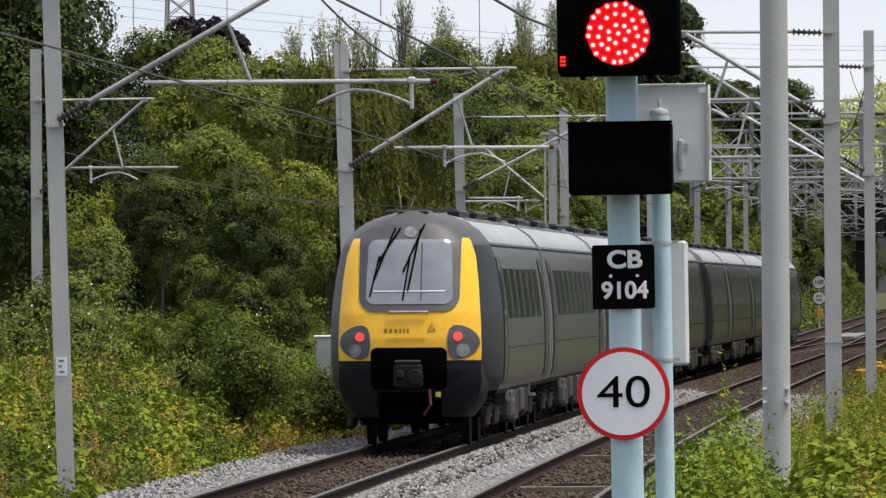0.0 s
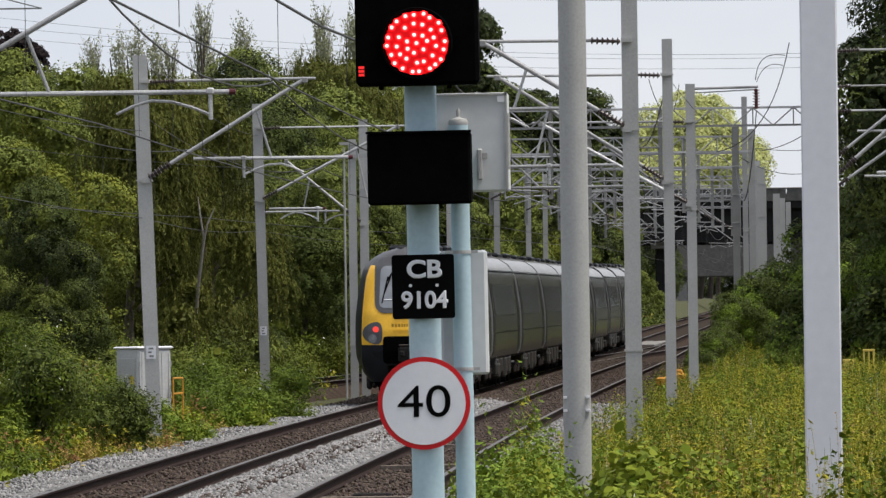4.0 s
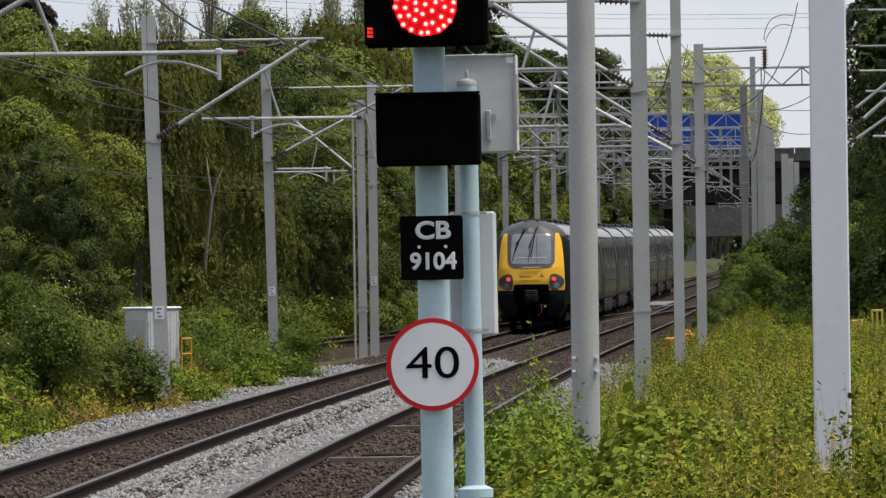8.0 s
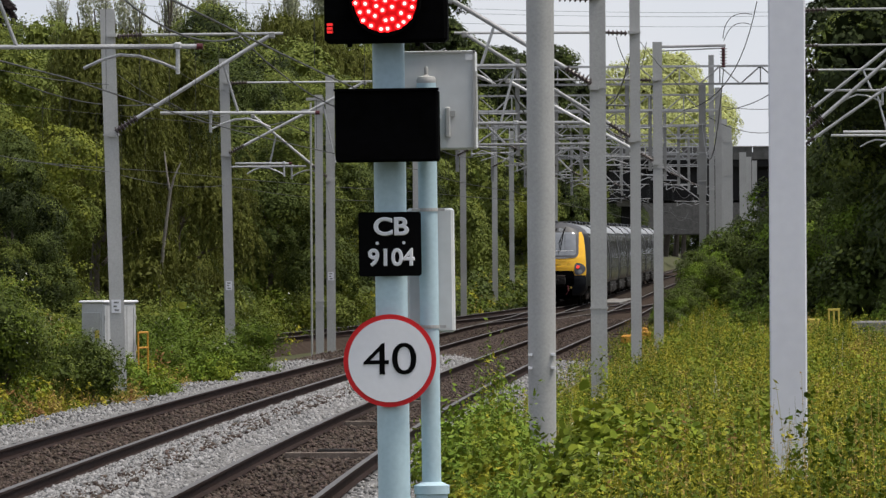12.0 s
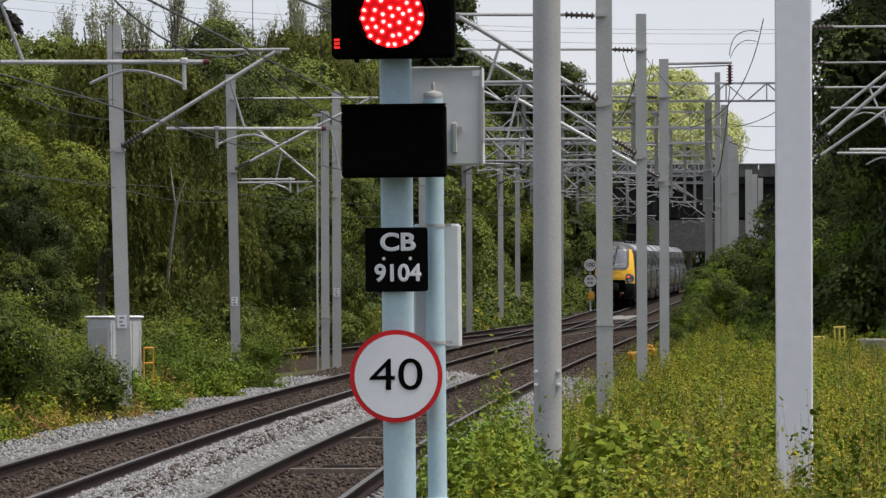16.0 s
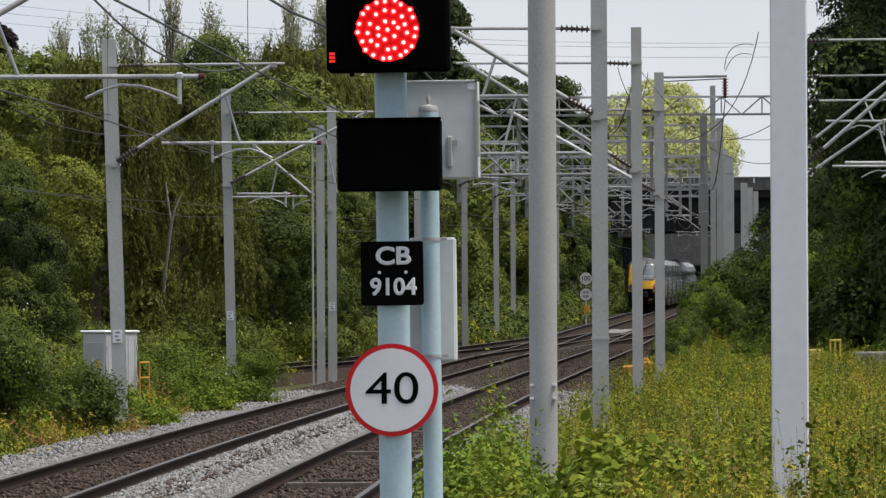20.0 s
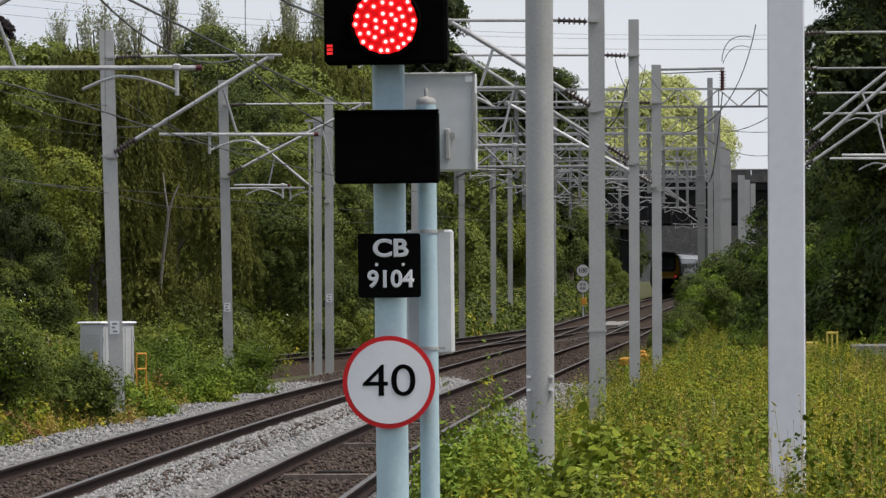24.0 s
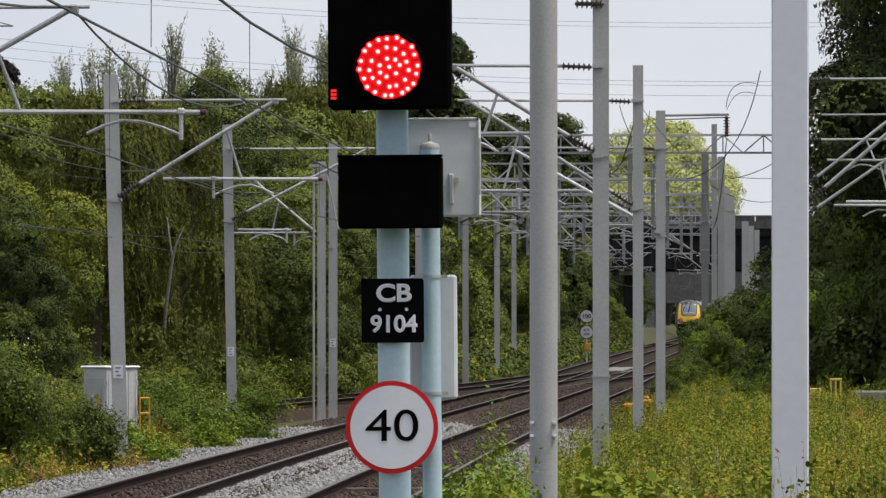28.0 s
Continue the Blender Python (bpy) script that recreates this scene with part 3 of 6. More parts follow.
    pole.lathe((0.131, 0.05, 1.63 + g), (0, 0, 1), [(0, 0.034), (1.43, 0.034)], 24)
    pl = part("slim_pole", pole, "post_blue", sig, smooth=True)
    part("pole_cap", Shape().lathe((0.131, 0.05, 3.06 + g), (0, 0, 1), [(0, 0.034), (0.01, 0.036), (0.022, 0.030), (0.026, 0.010), (0.03, 0.006), (0.05, 0.008), (0.06, 0.003)], 20), "galv", pl, smooth=True)
    part("pole_socket", Shape().lathe((0.131, 0.05, 0), (0, 0, 1), [(0, 0.056), (1.60 + g, 0.056), (1.602 + g, 0.063), (1.632 + g, 0.063), (1.645 + g, 0.035)], 28), "post_blue", pl, "pale blue pole socket with a collar", smooth=True)
    for z in (2.61, 2.195):
        cl = Shape().lathe((0.131, 0.05, z + g - 0.006), (0, 0, 1), [(0, 0.037), (0.012, 0.037)], 20)
        cl.box((0.175, 0.05, z + g), (0.03, 0.012, 0.010)).box((0.09, 0.03, z + g), (0.03, 0.01, 0.010))
        part("pole_clamp", cl, "galv", pl)
    part("slim_case", Shape().box((0.135, 0.16, 2.395 + g), (0.165, 0.13, 0.442), 0.008), "cab_grey", sig, "slim grey steel case behind the pole")
    # plate with the signal's letters
    pt = part("identity_plate", rounded_plate(0.0, -0.075, 2.49 + g, 0.221, 0.227, 0.010, 0.012), "plate_black", sig, "black plate with white letters")
    up = pose(0, 0, 0, 90, 0, 0)
    lettering("letter", "CB", 0.086, Matrix.Translation((0.004, -0.0772, 2.549 + g)) @ up @ Matrix.Diagonal((1.15, 1, 1, 1)), "sign_white", pt, bold=0.0028)
    lettering("numeral", "9104", 0.083, Matrix.Translation((0.004, -0.0772, 2.440 + g)) @ up, "sign_white", pt, bold=0.0024)
    for dx in (-0.045, 0.049):
        part("plate_bolt", disc((dx, -0.075, 2.494 + g), 0.006, 0.004, 12), "sign_white", pt)
    part("plate_bracket", Shape().box((0, -0.045, 2.49 + g), (0.12, 0.05, 0.03)), "galv", pt)
    # speed roundel
    sp = part("speed_sign", disc((-0.006, -0.066, 2.078 + g), 0.164, 0.008, 64), "sign_red", sig, "round white speed sign with a red rim")
    part("sign_face", disc((-0.006, -0.0745, 2.078 + g), 0.147, 0.002, 64), "sign_white", sp)
    lettering("numeral", "40", 0.160, Matrix.Translation((-0.004, -0.0772, 2.078 + g)) @ up @ Matrix.Diagonal((1.22, 1, 1, 1)), "plate_black", sp)
    part("sign_bracket", Shape().box((0, -0.055, 2.078 + g), (0.12, 0.025, 0.03)), "galv", sp)
    return sig


signal = build_signal()


# ---- overhead line structures ----
def insulator(s, a, b, r=0.055, n=6, mi=0):
    """A ribbed insulator between two points."""
    a, b = Vector(a), Vector(b)
    d = b - a
    L = d.length
    prof = [(0, r * 0.35)]
    for k in range(n):
        h = L * (k + 0.5) / n
        prof += [(h - L * 0.28 / n, r * 0.42), (h, r), (h + L * 0.12 / n, r * 0.95), (h + L * 0.2 / n, r * 0.42)]
    prof.append((L, r * 0.35))
    return s.lathe(a, d, prof, 10, mi)


def cantilever(mast, x0, reach, z_top, z_low, z_reg=None, reg=(0.31, 1.3), drop=0.62, arm=1.1, tube_r=0.030, y0=-0.15, stay=True):
    """The arm of a mast over a track, along x, in the mast's space: stay tube, raking tube, registration tube with its stub and
    steady arm. reg: where the registration tube starts and ends, drop: where its stub hangs, all as parts of the reach;
    arm: how far the steady arm runs on from the stub, outwards or back, in metres."""
    d = 1 if reach > 0 else -1
    tip = x0 + reach
    c = thing_part("cantilever", mast)
    slope = (z_top - z_low) / abs(reach)
    s = Shape()
    insulator(s, (x0 + d * 0.10, y0, z_low + 0.1 * slope), (x0 + d * 0.5, y0, z_low + 0.5 * slope), 0.075, 7)
    part("insulator", s, "insulator", c)
    part("foot_bracket", Shape().box((x0 + d * 0.05, y0 / 2, z_low), (0.14, abs(y0) + 0.1, 0.08)), "galv", c)
    part("raking_tube", Shape().tube((x0 + d * 0.5, y0, z_low + 0.5 * slope), (tip, y0, z_top), tube_r * 1.25, n=10), "tube", c, smooth=True)
    if stay:
        s = Shape()
        insulator(s, (x0 + d * 0.14, y0, z_top - 0.02), (x0 + d * 0.62, y0, z_top), 0.06, 6)
        part("insulator", s, "insulator", c)
        part("stay_tube", Shape().tube((x0 + d * 0.6, y0, z_top), (tip + d * 0.2, y0, z_top + 0.01), tube_r * 0.85, n=8), "tube", c, smooth=True)
        part("stay_bracket", Shape().box((x0 + d * 0.05, y0 / 2, z_top), (0.16, abs(y0) + 0.1, 0.06)), "galv", c)
    part("tip_clamp", Shape().box((tip, y0, z_top - 0.02), (0.12, 0.09, 0.12), 0.02), "galv_dark", c)
    zr = z_reg if z_reg is not None else z_low + 0.40
    a, b = x0 + reach * reg[0], x0 + reach * reg[1]
    part("registration_tube", Shape().tube((a, y0, zr), (b, y0, zr - 0.01), tube_r, n=8), "tube", c, smooth=True)
    part("end_cap", Shape().tube((b - d * 0.02, y0, zr - 0.01), (b + d * 0.06, y0, zr - 0.01), tube_r * 1.25, n=8), "insulator_red", c)
    xd = x0 + reach * drop
    st = Shape().tube((xd, y0, zr + 0.03), (xd, y0, zr - 0.36), tube_r * 0.9, n=8)
    st.box((xd, y0, zr), (0.1, 0.1, 0.09), 0.02)
    part("stub_tube", st, "tube", c)
    sg = 1 if arm > 0 else -1
    L = abs(arm)
    pts = [(xd + d * sg * L * u, y0, zr - 0.30 + w) for u, w in ((0, 0), (0.18, 0.09), (0.4, 0.17), (0.62, 0.19), (0.82, 0.12), (1.0, 0.02))]
    part("steady_arm", Shape().path(pts, tube_r * 0.7, 6), "tube", c, smooth=True)
    u = 0.70
    part("drop_tube", Shape().tube((x0 + reach * u, y0, z_low + abs(reach) * u * slope), (x0 + reach * (u + 0.09), y0, zr), tube_r * 0.8, n=7), "tube", c, smooth=True)
    return c


def thing_part(name, parent):
    ob = new(name)
    ob.parent = parent
    return ob


def h_column(s, h, w, d, lean=0.0, flange=0.02, web=0.014, z0=0.0, x=0.0):
    """An H-section upright, its web along y."""
    o = [(-w / 2, -d / 2), (w / 2, -d / 2), (w / 2, -d / 2 + flange), (web / 2, -d / 2 + flange), (web / 2, d / 2 - flange), (w / 2, d / 2 - flange),
         (w / 2, d / 2), (-w / 2, d / 2), (-w / 2, d / 2 - flange), (-web / 2, d / 2 - flange), (-web / 2, -d / 2 + flange), (-w / 2, -d / 2 + flange)]
    return s.face_grid([[(x + px, py, z0) for px, py in o], [(x + px + lean, py, h) for px, py in o]])


def mast(x, y, top, w, label, lean=0.0, plate=None, bands=(), bolts=(), kind="h", d=None, mats="galv", cantilevers=(), group="overhead line masts"):
    """A mast on the ground whose top is at that height over the rails. lean: how far its top stands off, in metres."""
    g = ground_z(x, y)
    m = thing("catenary_mast", label, "mast", pose(x, y, g), group)
    h = top - g
    s = Shape()
    if kind == "h":
        h_column(s, h, w, d or w, lean)
    elif kind == "box":
        dd = d or w
        s.box((lean / 2, 0, h / 2), (w, dd, h), 0.012)
    else:
        s.tube((0, 0, 0), (lean, 0, h), w / 2, n=32)
    part("column", s, mats, m, smooth=(kind == "round"))
    part("foundation", Shape().box((0, 0, -0.02), (w * 1.9, w * 1.9, 0.16), 0.03), "concrete", m)
    for z in bands:
        zz = z - g
        if kind == "round":
            part("clamp_band", Shape().lathe((lean * zz / h, 0, zz - 0.02), (0, 0, 1), [(0, w / 2 + 0.006), (0.04, w / 2 + 0.006)], 32), "chrome" if kind == "round" else "galv", m)
        else:
            dd = d or w
            part("clamp_band", Shape().box((lean * zz / h, 0, zz), (w + 0.03, dd + 0.03, 0.035)), "galv", m)
    for z in bolts:
        for sx in (-1, 1):
            part("bolt", Shape().tube((sx * (w / 2 - 0.025), -0.10, z - g), (sx * (w / 2 - 0.025), -0.20, z - g), 0.014, n=8).box((sx * (w / 2 - 0.03), -0.12, z - g), (0.05, 0.06, 0.03)), "sign_white", m)
    if plate is not None:
        zz = plate - g
        pl = part("number_plate", Shape().box((lean * zz / h, -(d or w) / 2 - 0.012, zz), (w * 0.70, 0.012, 0.24)), "sign_white", m, "white plate with small dark marks")
        for k, (dx, wd) in enumerate(((0, 0.13), (-0.02, 0.09), (0.01, 0.12))):
            part("mark_bar", Shape().box((lean * zz / h + dx * w * 4, -(d or w) / 2 - 0.020, zz + 0.07 - 0.07 * k), (wd * w * 2.8, 0.004, 0.03)), "mark_grey", pl)
    for c in cantilevers:
        c = dict(c)
        for key in ("z_top", "z_low", "z_reg"):
            if key in c:
                c[key] -= g
        cantilever(m, lean * 0.75, **c)
    return m


H_LABEL = "tall grey H-section overhead line mast"
# left row, with arms over the far track
mast(-12.2, 111, 8.6, 0.20, H_LABEL + " in weeds", lean=-0.22, plate=1.52, bands=(4.6,),
     cantilevers=[dict(reach=3.25, z_top=6.44, z_low=4.6, z_reg=5.12, reg=(0.37, 1.5), drop=1.42, arm=-1.2)])
mast(-12.28, 160, 6.98, 0.25, H_LABEL + " in bushes", lean=-0.20, plate=1.54, bands=(4.68,),
     cantilevers=[dict(reach=2.98, z_top=6.50, z_low=4.68, z_reg=5.07, reg=(0.31, 1.27), drop=0.62, arm=1.1)])
mast(-15.05, 235, 7.75, 0.25, H_LABEL + " near trees", lean=-0.14, plate=1.65, bands=(5.15,),
     cantilevers=[dict(reach=3.75, z_top=7.1, z_low=5.15, z_reg=4.93, reg=(0.07, 0.46), drop=0.42, arm=-1.0)])
mast(-13.13, 250, 7.6, 0.24, H_LABEL + " with a plate", plate=1.85, bands=(5.6,),
     cantilevers=[dict(reach=-2.2, z_top=6.45, z_low=4.6, z_reg=5.0, drop=0.5, arm=-0.9, stay=False)])
m_pipe = mast(-13.35, 248, 7.0, 0.22, H_LABEL + " with a cable pipe", bands=(1.0, 1.15))
part("cable_pipe", Shape().tube((-0.22, -0.1, 0), (-0.22, -0.1, 7.2), 0.03, n=8), "galv", m_pipe)
part("cross_arm", Shape().box((0.0, -0.1, 6.95), (0.95, 0.1, 0.12)).box((-0.1, -0.1, 7.3), (0.5, 0.08, 0.08)), "galv", m_pipe)
mast(-23.2, 205, 8.2, 0.24, H_LABEL + " at the edge of the trees", plate=0.9,
     cantilevers=[dict(reach=2.6, z_top=7.0, z_low=4.75, z_reg=5.4, drop=0.5, arm=1.1)])
mast(-23.9, 198, 9.5, 0.22, H_LABEL + " at the edge of the trees", plate=1.3)
# right row, with arms over the near track
mast(-3.0, 105.5, 7.6, 0.335, "thick round grey steel overhead line mast", kind="round", bolts=(1.08, 1.24))
mast(-3.0, 137, 8.9, 0.25, H_LABEL + " in weeds", bands=(1.6, 5.05),
     cantilevers=[dict(reach=-2.3, z_top=6.45, z_low=5.05, z_reg=5.4, drop=1.1, arm=-0.9)])
part("strain_insulator", insulator(Shape(), (-2.95, 136.8, 7.42), (-3.4, 136.8, 7.42), 0.08, 6), "insulator", thing("strain_wire", "grey stay wire with a brown insulator string", "overhead wire"))
m_a = mast(-3.0, 170, 7.43, 0.20, H_LABEL + " in weeds", bands=(6.74, 4.65),
     cantilevers=[dict(reach=-3.3, z_top=6.74, z_low=4.65, z_reg=5.0, drop=0.7, arm=-0.9)])
m_b = mast(-3.0, 199, 7.25, 0.215, H_LABEL + " in weeds", bands=(4.4, 6.4),
     cantilevers=[dict(reach=-3.4, z_top=6.4, z_low=4.5, z_reg=4.95, drop=0.7, arm=-0.9)])
part("feeder_arm", Shape().tube((0, 0, 7.1), (1.55, 0, 7.12), 0.03, n=8).tube((0, 0, 7.0), (1.5, 0, 7.06), 0.014, n=6), "tube", m_b)
part("feeder_insulator", insulator(Shape(), (1.50, 0, 6.62), (1.50, 0, 7.08), 0.085, 7), "insulator_red", m_b, "dark red ribbed insulator")
mast(-0.02, 67.4, 6.2, 0.285, "thick pale square steel overhead line mast", kind="box", mats="white_steel", d=0.3)
mast(0.12, 168, 7.5, 0.24, H_LABEL + " behind a pale column", bands=(4.6,),
     cantilevers=[dict(reach=2.9, z_top=7.1, z_low=4.6, z_reg=4.75, drop=0.9, arm=-1.0)])
mast(0.10, 214, 8.0, 0.24, H_LABEL + " behind a pale column", bands=(4.6,),
     cantilevers=[dict(reach=2.9, z_top=6.9, z_low=4.9, z_reg=5.3, drop=0.9, arm=-1.0), dict(reach=2.4, z_top=7.5, z_low=5.6, z_reg=6.4, drop=0.9, arm=-1.0)])
# beyond the thicket
mast(-3.1, 310, 8.45, 0.25, H_LABEL + " beyond the thicket", mats="galv_dark", bands=(5, 6, 7))
mast(-3.15, 352, 10.4, 0.22, H_LABEL + " beyond the thicket", bands=(5, 6.5, 8))
mast(-2.45, 344, 7.45, 0.32, "thick grey steel overhead line mast beyond bushes", bands=(5.5, 6.8))
mast(-2.1, 388, 6.9, 0.30, H_LABEL + " beyond the thicket")
mast(-2.1, 443, 7.3, 0.28, H_LABEL + " beyond the thicket")
mast(-2.0, 490, 7.6, 0.28, H_LABEL + " beyond the thicket")


def portal(y, xl, xr, z, depth, group="overhead line gantries", drops=(), wl=0.24, wr=0.24):
    """A lattice gantry over the tracks, on two H-section posts, with drop posts and arms for the wires."""
    g = thing("overhead_gantry", "grey steel lattice gantry carrying overhead wires", "gantry", pose(0, y, 0), group)
    for x, w in ((xl, wl), (xr, wr)):
        part("gantry_post", h_column(Shape(), z + 0.25, w, w, 0, z0=ground_z(x, y), x=x), "galv", g)
    n = max(int((xr - xl) / (depth * 1.1)), 3)
    for zz in (z, z - depth):
        for yy in (-0.2, 0.2):
            part("chord", Shape().box(((xl + xr) / 2, yy, zz), (xr - xl, 0.06, 0.06)), "tube", g)
    for i in range(n):
        a, b = xl + (xr - xl) * i / n, xl + (xr - xl) * (i + 1) / n
        za, zb = (z, z - depth) if i % 2 else (z - depth, z)
        for yy in (-0.2, 0.2):
            part("brace", Shape().tube((a, yy, za), (b, yy, zb), 0.021, n=5), "tube", g)
        if i % 2:
            part("strut", Shape().tube((a, -0.2, z - depth), (a, -0.2, z), 0.022, n=5), "tube", g)
    for dx, reach, low in drops:
        dp = part("drop_post", Shape().box((dx, 0, z - depth - 0.9 + low / 2), (0.13, 0.13, 2.6 + abs(low))), "galv_dark", g)
        zt = z - depth - 0.5 - low
        s = Shape()
        insulator(s, (dx, -0.1, zt - 1.1), (dx + 0.4 * np.sign(reach), -0.1, zt - 0.9), 0.07, 6)
        part("insulator", s, "insulator", dp)
        s = Shape().tube((dx + 0.4 * np.sign(reach), -0.1, zt - 0.9), (dx + reach, -0.1, zt), 0.035, n=7)
        s.tube((dx, -0.1, zt), (dx + reach * 1.15, -0.1, zt + 0.02), 0.026, n=6)
        s.tube((dx + reach * 0.3, -0.1, zt - 1.05), (dx + reach * 1.2, -0.1, zt - 1.0), 0.026, n=6)
        s.tube((dx + reach * 1.1, -0.1, zt - 1.0), (dx + reach * 1.1, -0.1, zt - 1.3), 0.024, n=6)
        s.path([(dx + reach * 1.1, -0.1, zt - 1.28), (dx + reach * 0.85, -0.1, zt - 1.12), (dx + reach * 0.5, -0.1, zt - 1.3)], 0.02, 5)
        part("arm", s, "tube", dp)
    return g


for yy, xl, xr, z, dp in ((272, -11.6, 3.5, 8.25, 0.55), (318, -13.2, -2.6, 8.2, 0.55), (356, -13.3, -2.9, 8.2, 0.6), (400, -13.5, -3.0, 8.3, 0.6), (485, -14.0, -3.4, 8.5, 0.6),
                          (440, -14.0, -3.2, 8.4, 0.6), (530, -14.2, -3.6, 8.9, 0.7), (630, -14.2, -4.4, 9.6, 0.8)):
    portal(yy, xl, xr, z, dp, drops=((far_x(yy) - 1.9, 1.7, 0.0), (near_x(yy) + 1.7, -1.6, 0.15), ((far_x(yy) + near_x(yy)) / 2, -1.3, 0.4)) if yy < 500 else ((far_x(yy) - 1.9, 1.7, 0.9), (near_x(yy) + 1.7, -1.6, 1.1)))


# ---- wires ----
def wire_span(s, pts, sag, r, n=10):
    for a, b in zip(pts[:-1], pts[1:]):
        a, b = Vector(a), Vector(b)
        row = []
        for k in range(n + 1):
            u = k / n
            p = a.lerp(b, u)
            p.z -= sag * 4 * u * (1 - u) * (b - a).length / 55
            row.append(p)
        s.path(row, r, 5)
    return s


def line_wires(name, line, zc, zm, ys, stagger=0.2):
    t = thing(name, "dark overhead contact wire with catenary and droppers", "overhead wire")
    pts = [(line(y) + (stagger if i % 2 else -stagger), y - 0.15, zm) for i, y in enumerate(ys)]
    ptc = [(line(y) + (stagger if i % 2 else -stagger), y - 0.15, zc) for i, y in enumerate(ys)]
    for a, b, ca, cb in zip(pts[:-1], pts[1:], ptc[:-1], ptc[1:]):
        part("catenary_wire", wire_span(Shape(), [a, b], 0.55, 0.016), "wire", t)
        part("contact_wire", wire_span(Shape(), [ca, cb], 0.03, 0.011), "wire", t)
        for k in range(1, 6):
            u = k / 6
            p = Vector(a).lerp(Vector(b), u)
            zt = p.z - 0.55 * 4 * u * (1 - u) * (b[1] - a[1]) / 55
            part("dropper", Shape().tube((p.x, p.y, zc), (p.x, p.y, zt), 0.005, n=4), "wire", t)


YW = [40, 111, 160, 235, 272, 318, 356, 400, 440, 485, 530, 580, 630, 680, 760, 860]
line_wires("overhead_line_far", far_x, 4.72, 6.45, YW)
line_wires("overhead_line_near", near_x, 4.72, 6.45, [40, 137, 170, 199] + YW[4:])
line_wires("overhead_line_branch", lambda y: third_x(y) if y < 430 else far_x(y), 4.72, 6.6, [205, 235, 272, 318, 356, 400, 430])


def loose_wires():
    t = thing("feeder_wires", "dark feeder wires slung between the masts", "overhead wire")
    for a, b, sag, r in (((-15.19, 235, 6.9), (-12.45, 160, 6.9), 0.2, 0.007), ((-12.45, 160, 5.9), (-15.19, 235, 6.2), 0.2, 0.007),
                         ((-12.4, 111, 5.55), (-12.45, 160, 5.6), 0.2, 0.007), ((-12.45, 160, 4.0), (-15.19, 235, 4.35), 0.1, 0.007),
                         ((-12.4, 111, 4.3), (-12.45, 160, 4.0), 0.1, 0.007), ((-24, 198, 6.8), (-15.19, 235, 6.0), 0.2, 0.007),
                         ((-15.19, 235, 4.35), (-13.2, 318, 4.5), 0.15, 0.008),
                         ((-1.5, 199, 6.6), (-3.1, 310, 7.0), 0.8, 0.012),
                         
                         ((-3.0, 170, 6.7), (-2.0, 214, 6.0), 0.2, 0.007), ((-3.0, 170, 6.7), (-4.4, 214, 6.1), 0.4, 0.012),
                         ((-3.1, 310, 7.4), (0.6, 380, 8.2), 0.5, 0.014), ((-3.1, 352, 8.4), (1.2, 380, 9.0), 0.5, 0.014)):
        part("wire", wire_span(Shape(), [a, b], sag, r, 12), "wire", t)
    # jumpers that hang in a bend: start, where they bend, end
    for a, c, b, r in (((-0.70, 190, 7.9), (-1.12, 190, 5.75), (-2.31, 190, 5.55), 0.011), ((-1.44, 190, 7.10), (-1.40, 190, 7.75), (-0.80, 190, 7.62), 0.009),
                       ((-1.42, 190, 7.05), (-1.25, 190, 7.55), (-0.84, 190, 7.40), 0.008), ((-1.44, 200, 5.72), (-0.9, 200, 5.78), (-0.4, 200, 6.1), 0.010),
                       ((-3.38, 171, 6.68), (-3.30, 171, 6.35), (-3.14, 171, 6.05), 0.008), ((-3.10, 190, 7.03), (-3.14, 190, 6.75), (-3.21, 190, 6.49), 0.008)):
        a, c, b = Vector(a), Vector(c), Vector(b)
        part("jumper", Shape().path([a * (1 - u) ** 2 + c * (2 * u * (1 - u)) + b * u * u for u in [k / 12 for k in range(13)]], r, 5), "wire", t)


loose_wires()


def build_pylon(x, y, h):
    """A lattice power pylon."""
    p = thing("power_pylon", "distant grey steel lattice power pylon", "pylon", pose(x, y, 0))
    prof = [(0, 5.5), (h * 0.35, 3.4), (h * 0.6, 2.4), (h * 0.75, 2.0), (h * 0.9, 1.6), (h, 0.4)]
    for sx in (-1, 1):
        for sy in (-1, 1):
            part("leg", Shape().path([(sx * w, sy * w, z) for z, w in prof], 0.22, 5), "galv_dark", p)
    zs = [h * (0.30 + 0.70 * k / 15) for k in range(16)]
    wd = [float(np.interp(z, [q[0] for q in prof], [q[1] for q in prof])) for z in zs]
    for i in range(15):
        for sy in (-1, 1):
            part("brace", Shape().tube((-wd[i], sy * wd[i], zs[i]), (wd[i + 1], sy * wd[i + 1], zs[i + 1]), 0.12, n=4), "galv_dark", p)
            part("brace", Shape().tube((wd[i], sy * wd[i], zs[i]), (-wd[i + 1], sy * wd[i + 1], zs[i + 1]), 0.12, n=4), "galv_dark", p)
        part("ring", Shape().tube((-wd[i], -wd[i], zs[i]), (wd[i], -wd[i], zs[i]), 0.10, n=4), "galv_dark", p)
    for z in (0.72, 0.84, 0.95):
        part("cross_arm", Shape().tube((-11, 0, h * z), (11, 0, h * z), 0.2, n=4).tube((-11, 0, h * z), (0, 0, h * (z + 0.04)), 0.14, n=4).tube((11, 0, h * z), (0, 0, h * (z + 0.04)), 0.14, n=4), "galv_dark", p)
    return p


build_pylon(-144.8, 1500, 74)


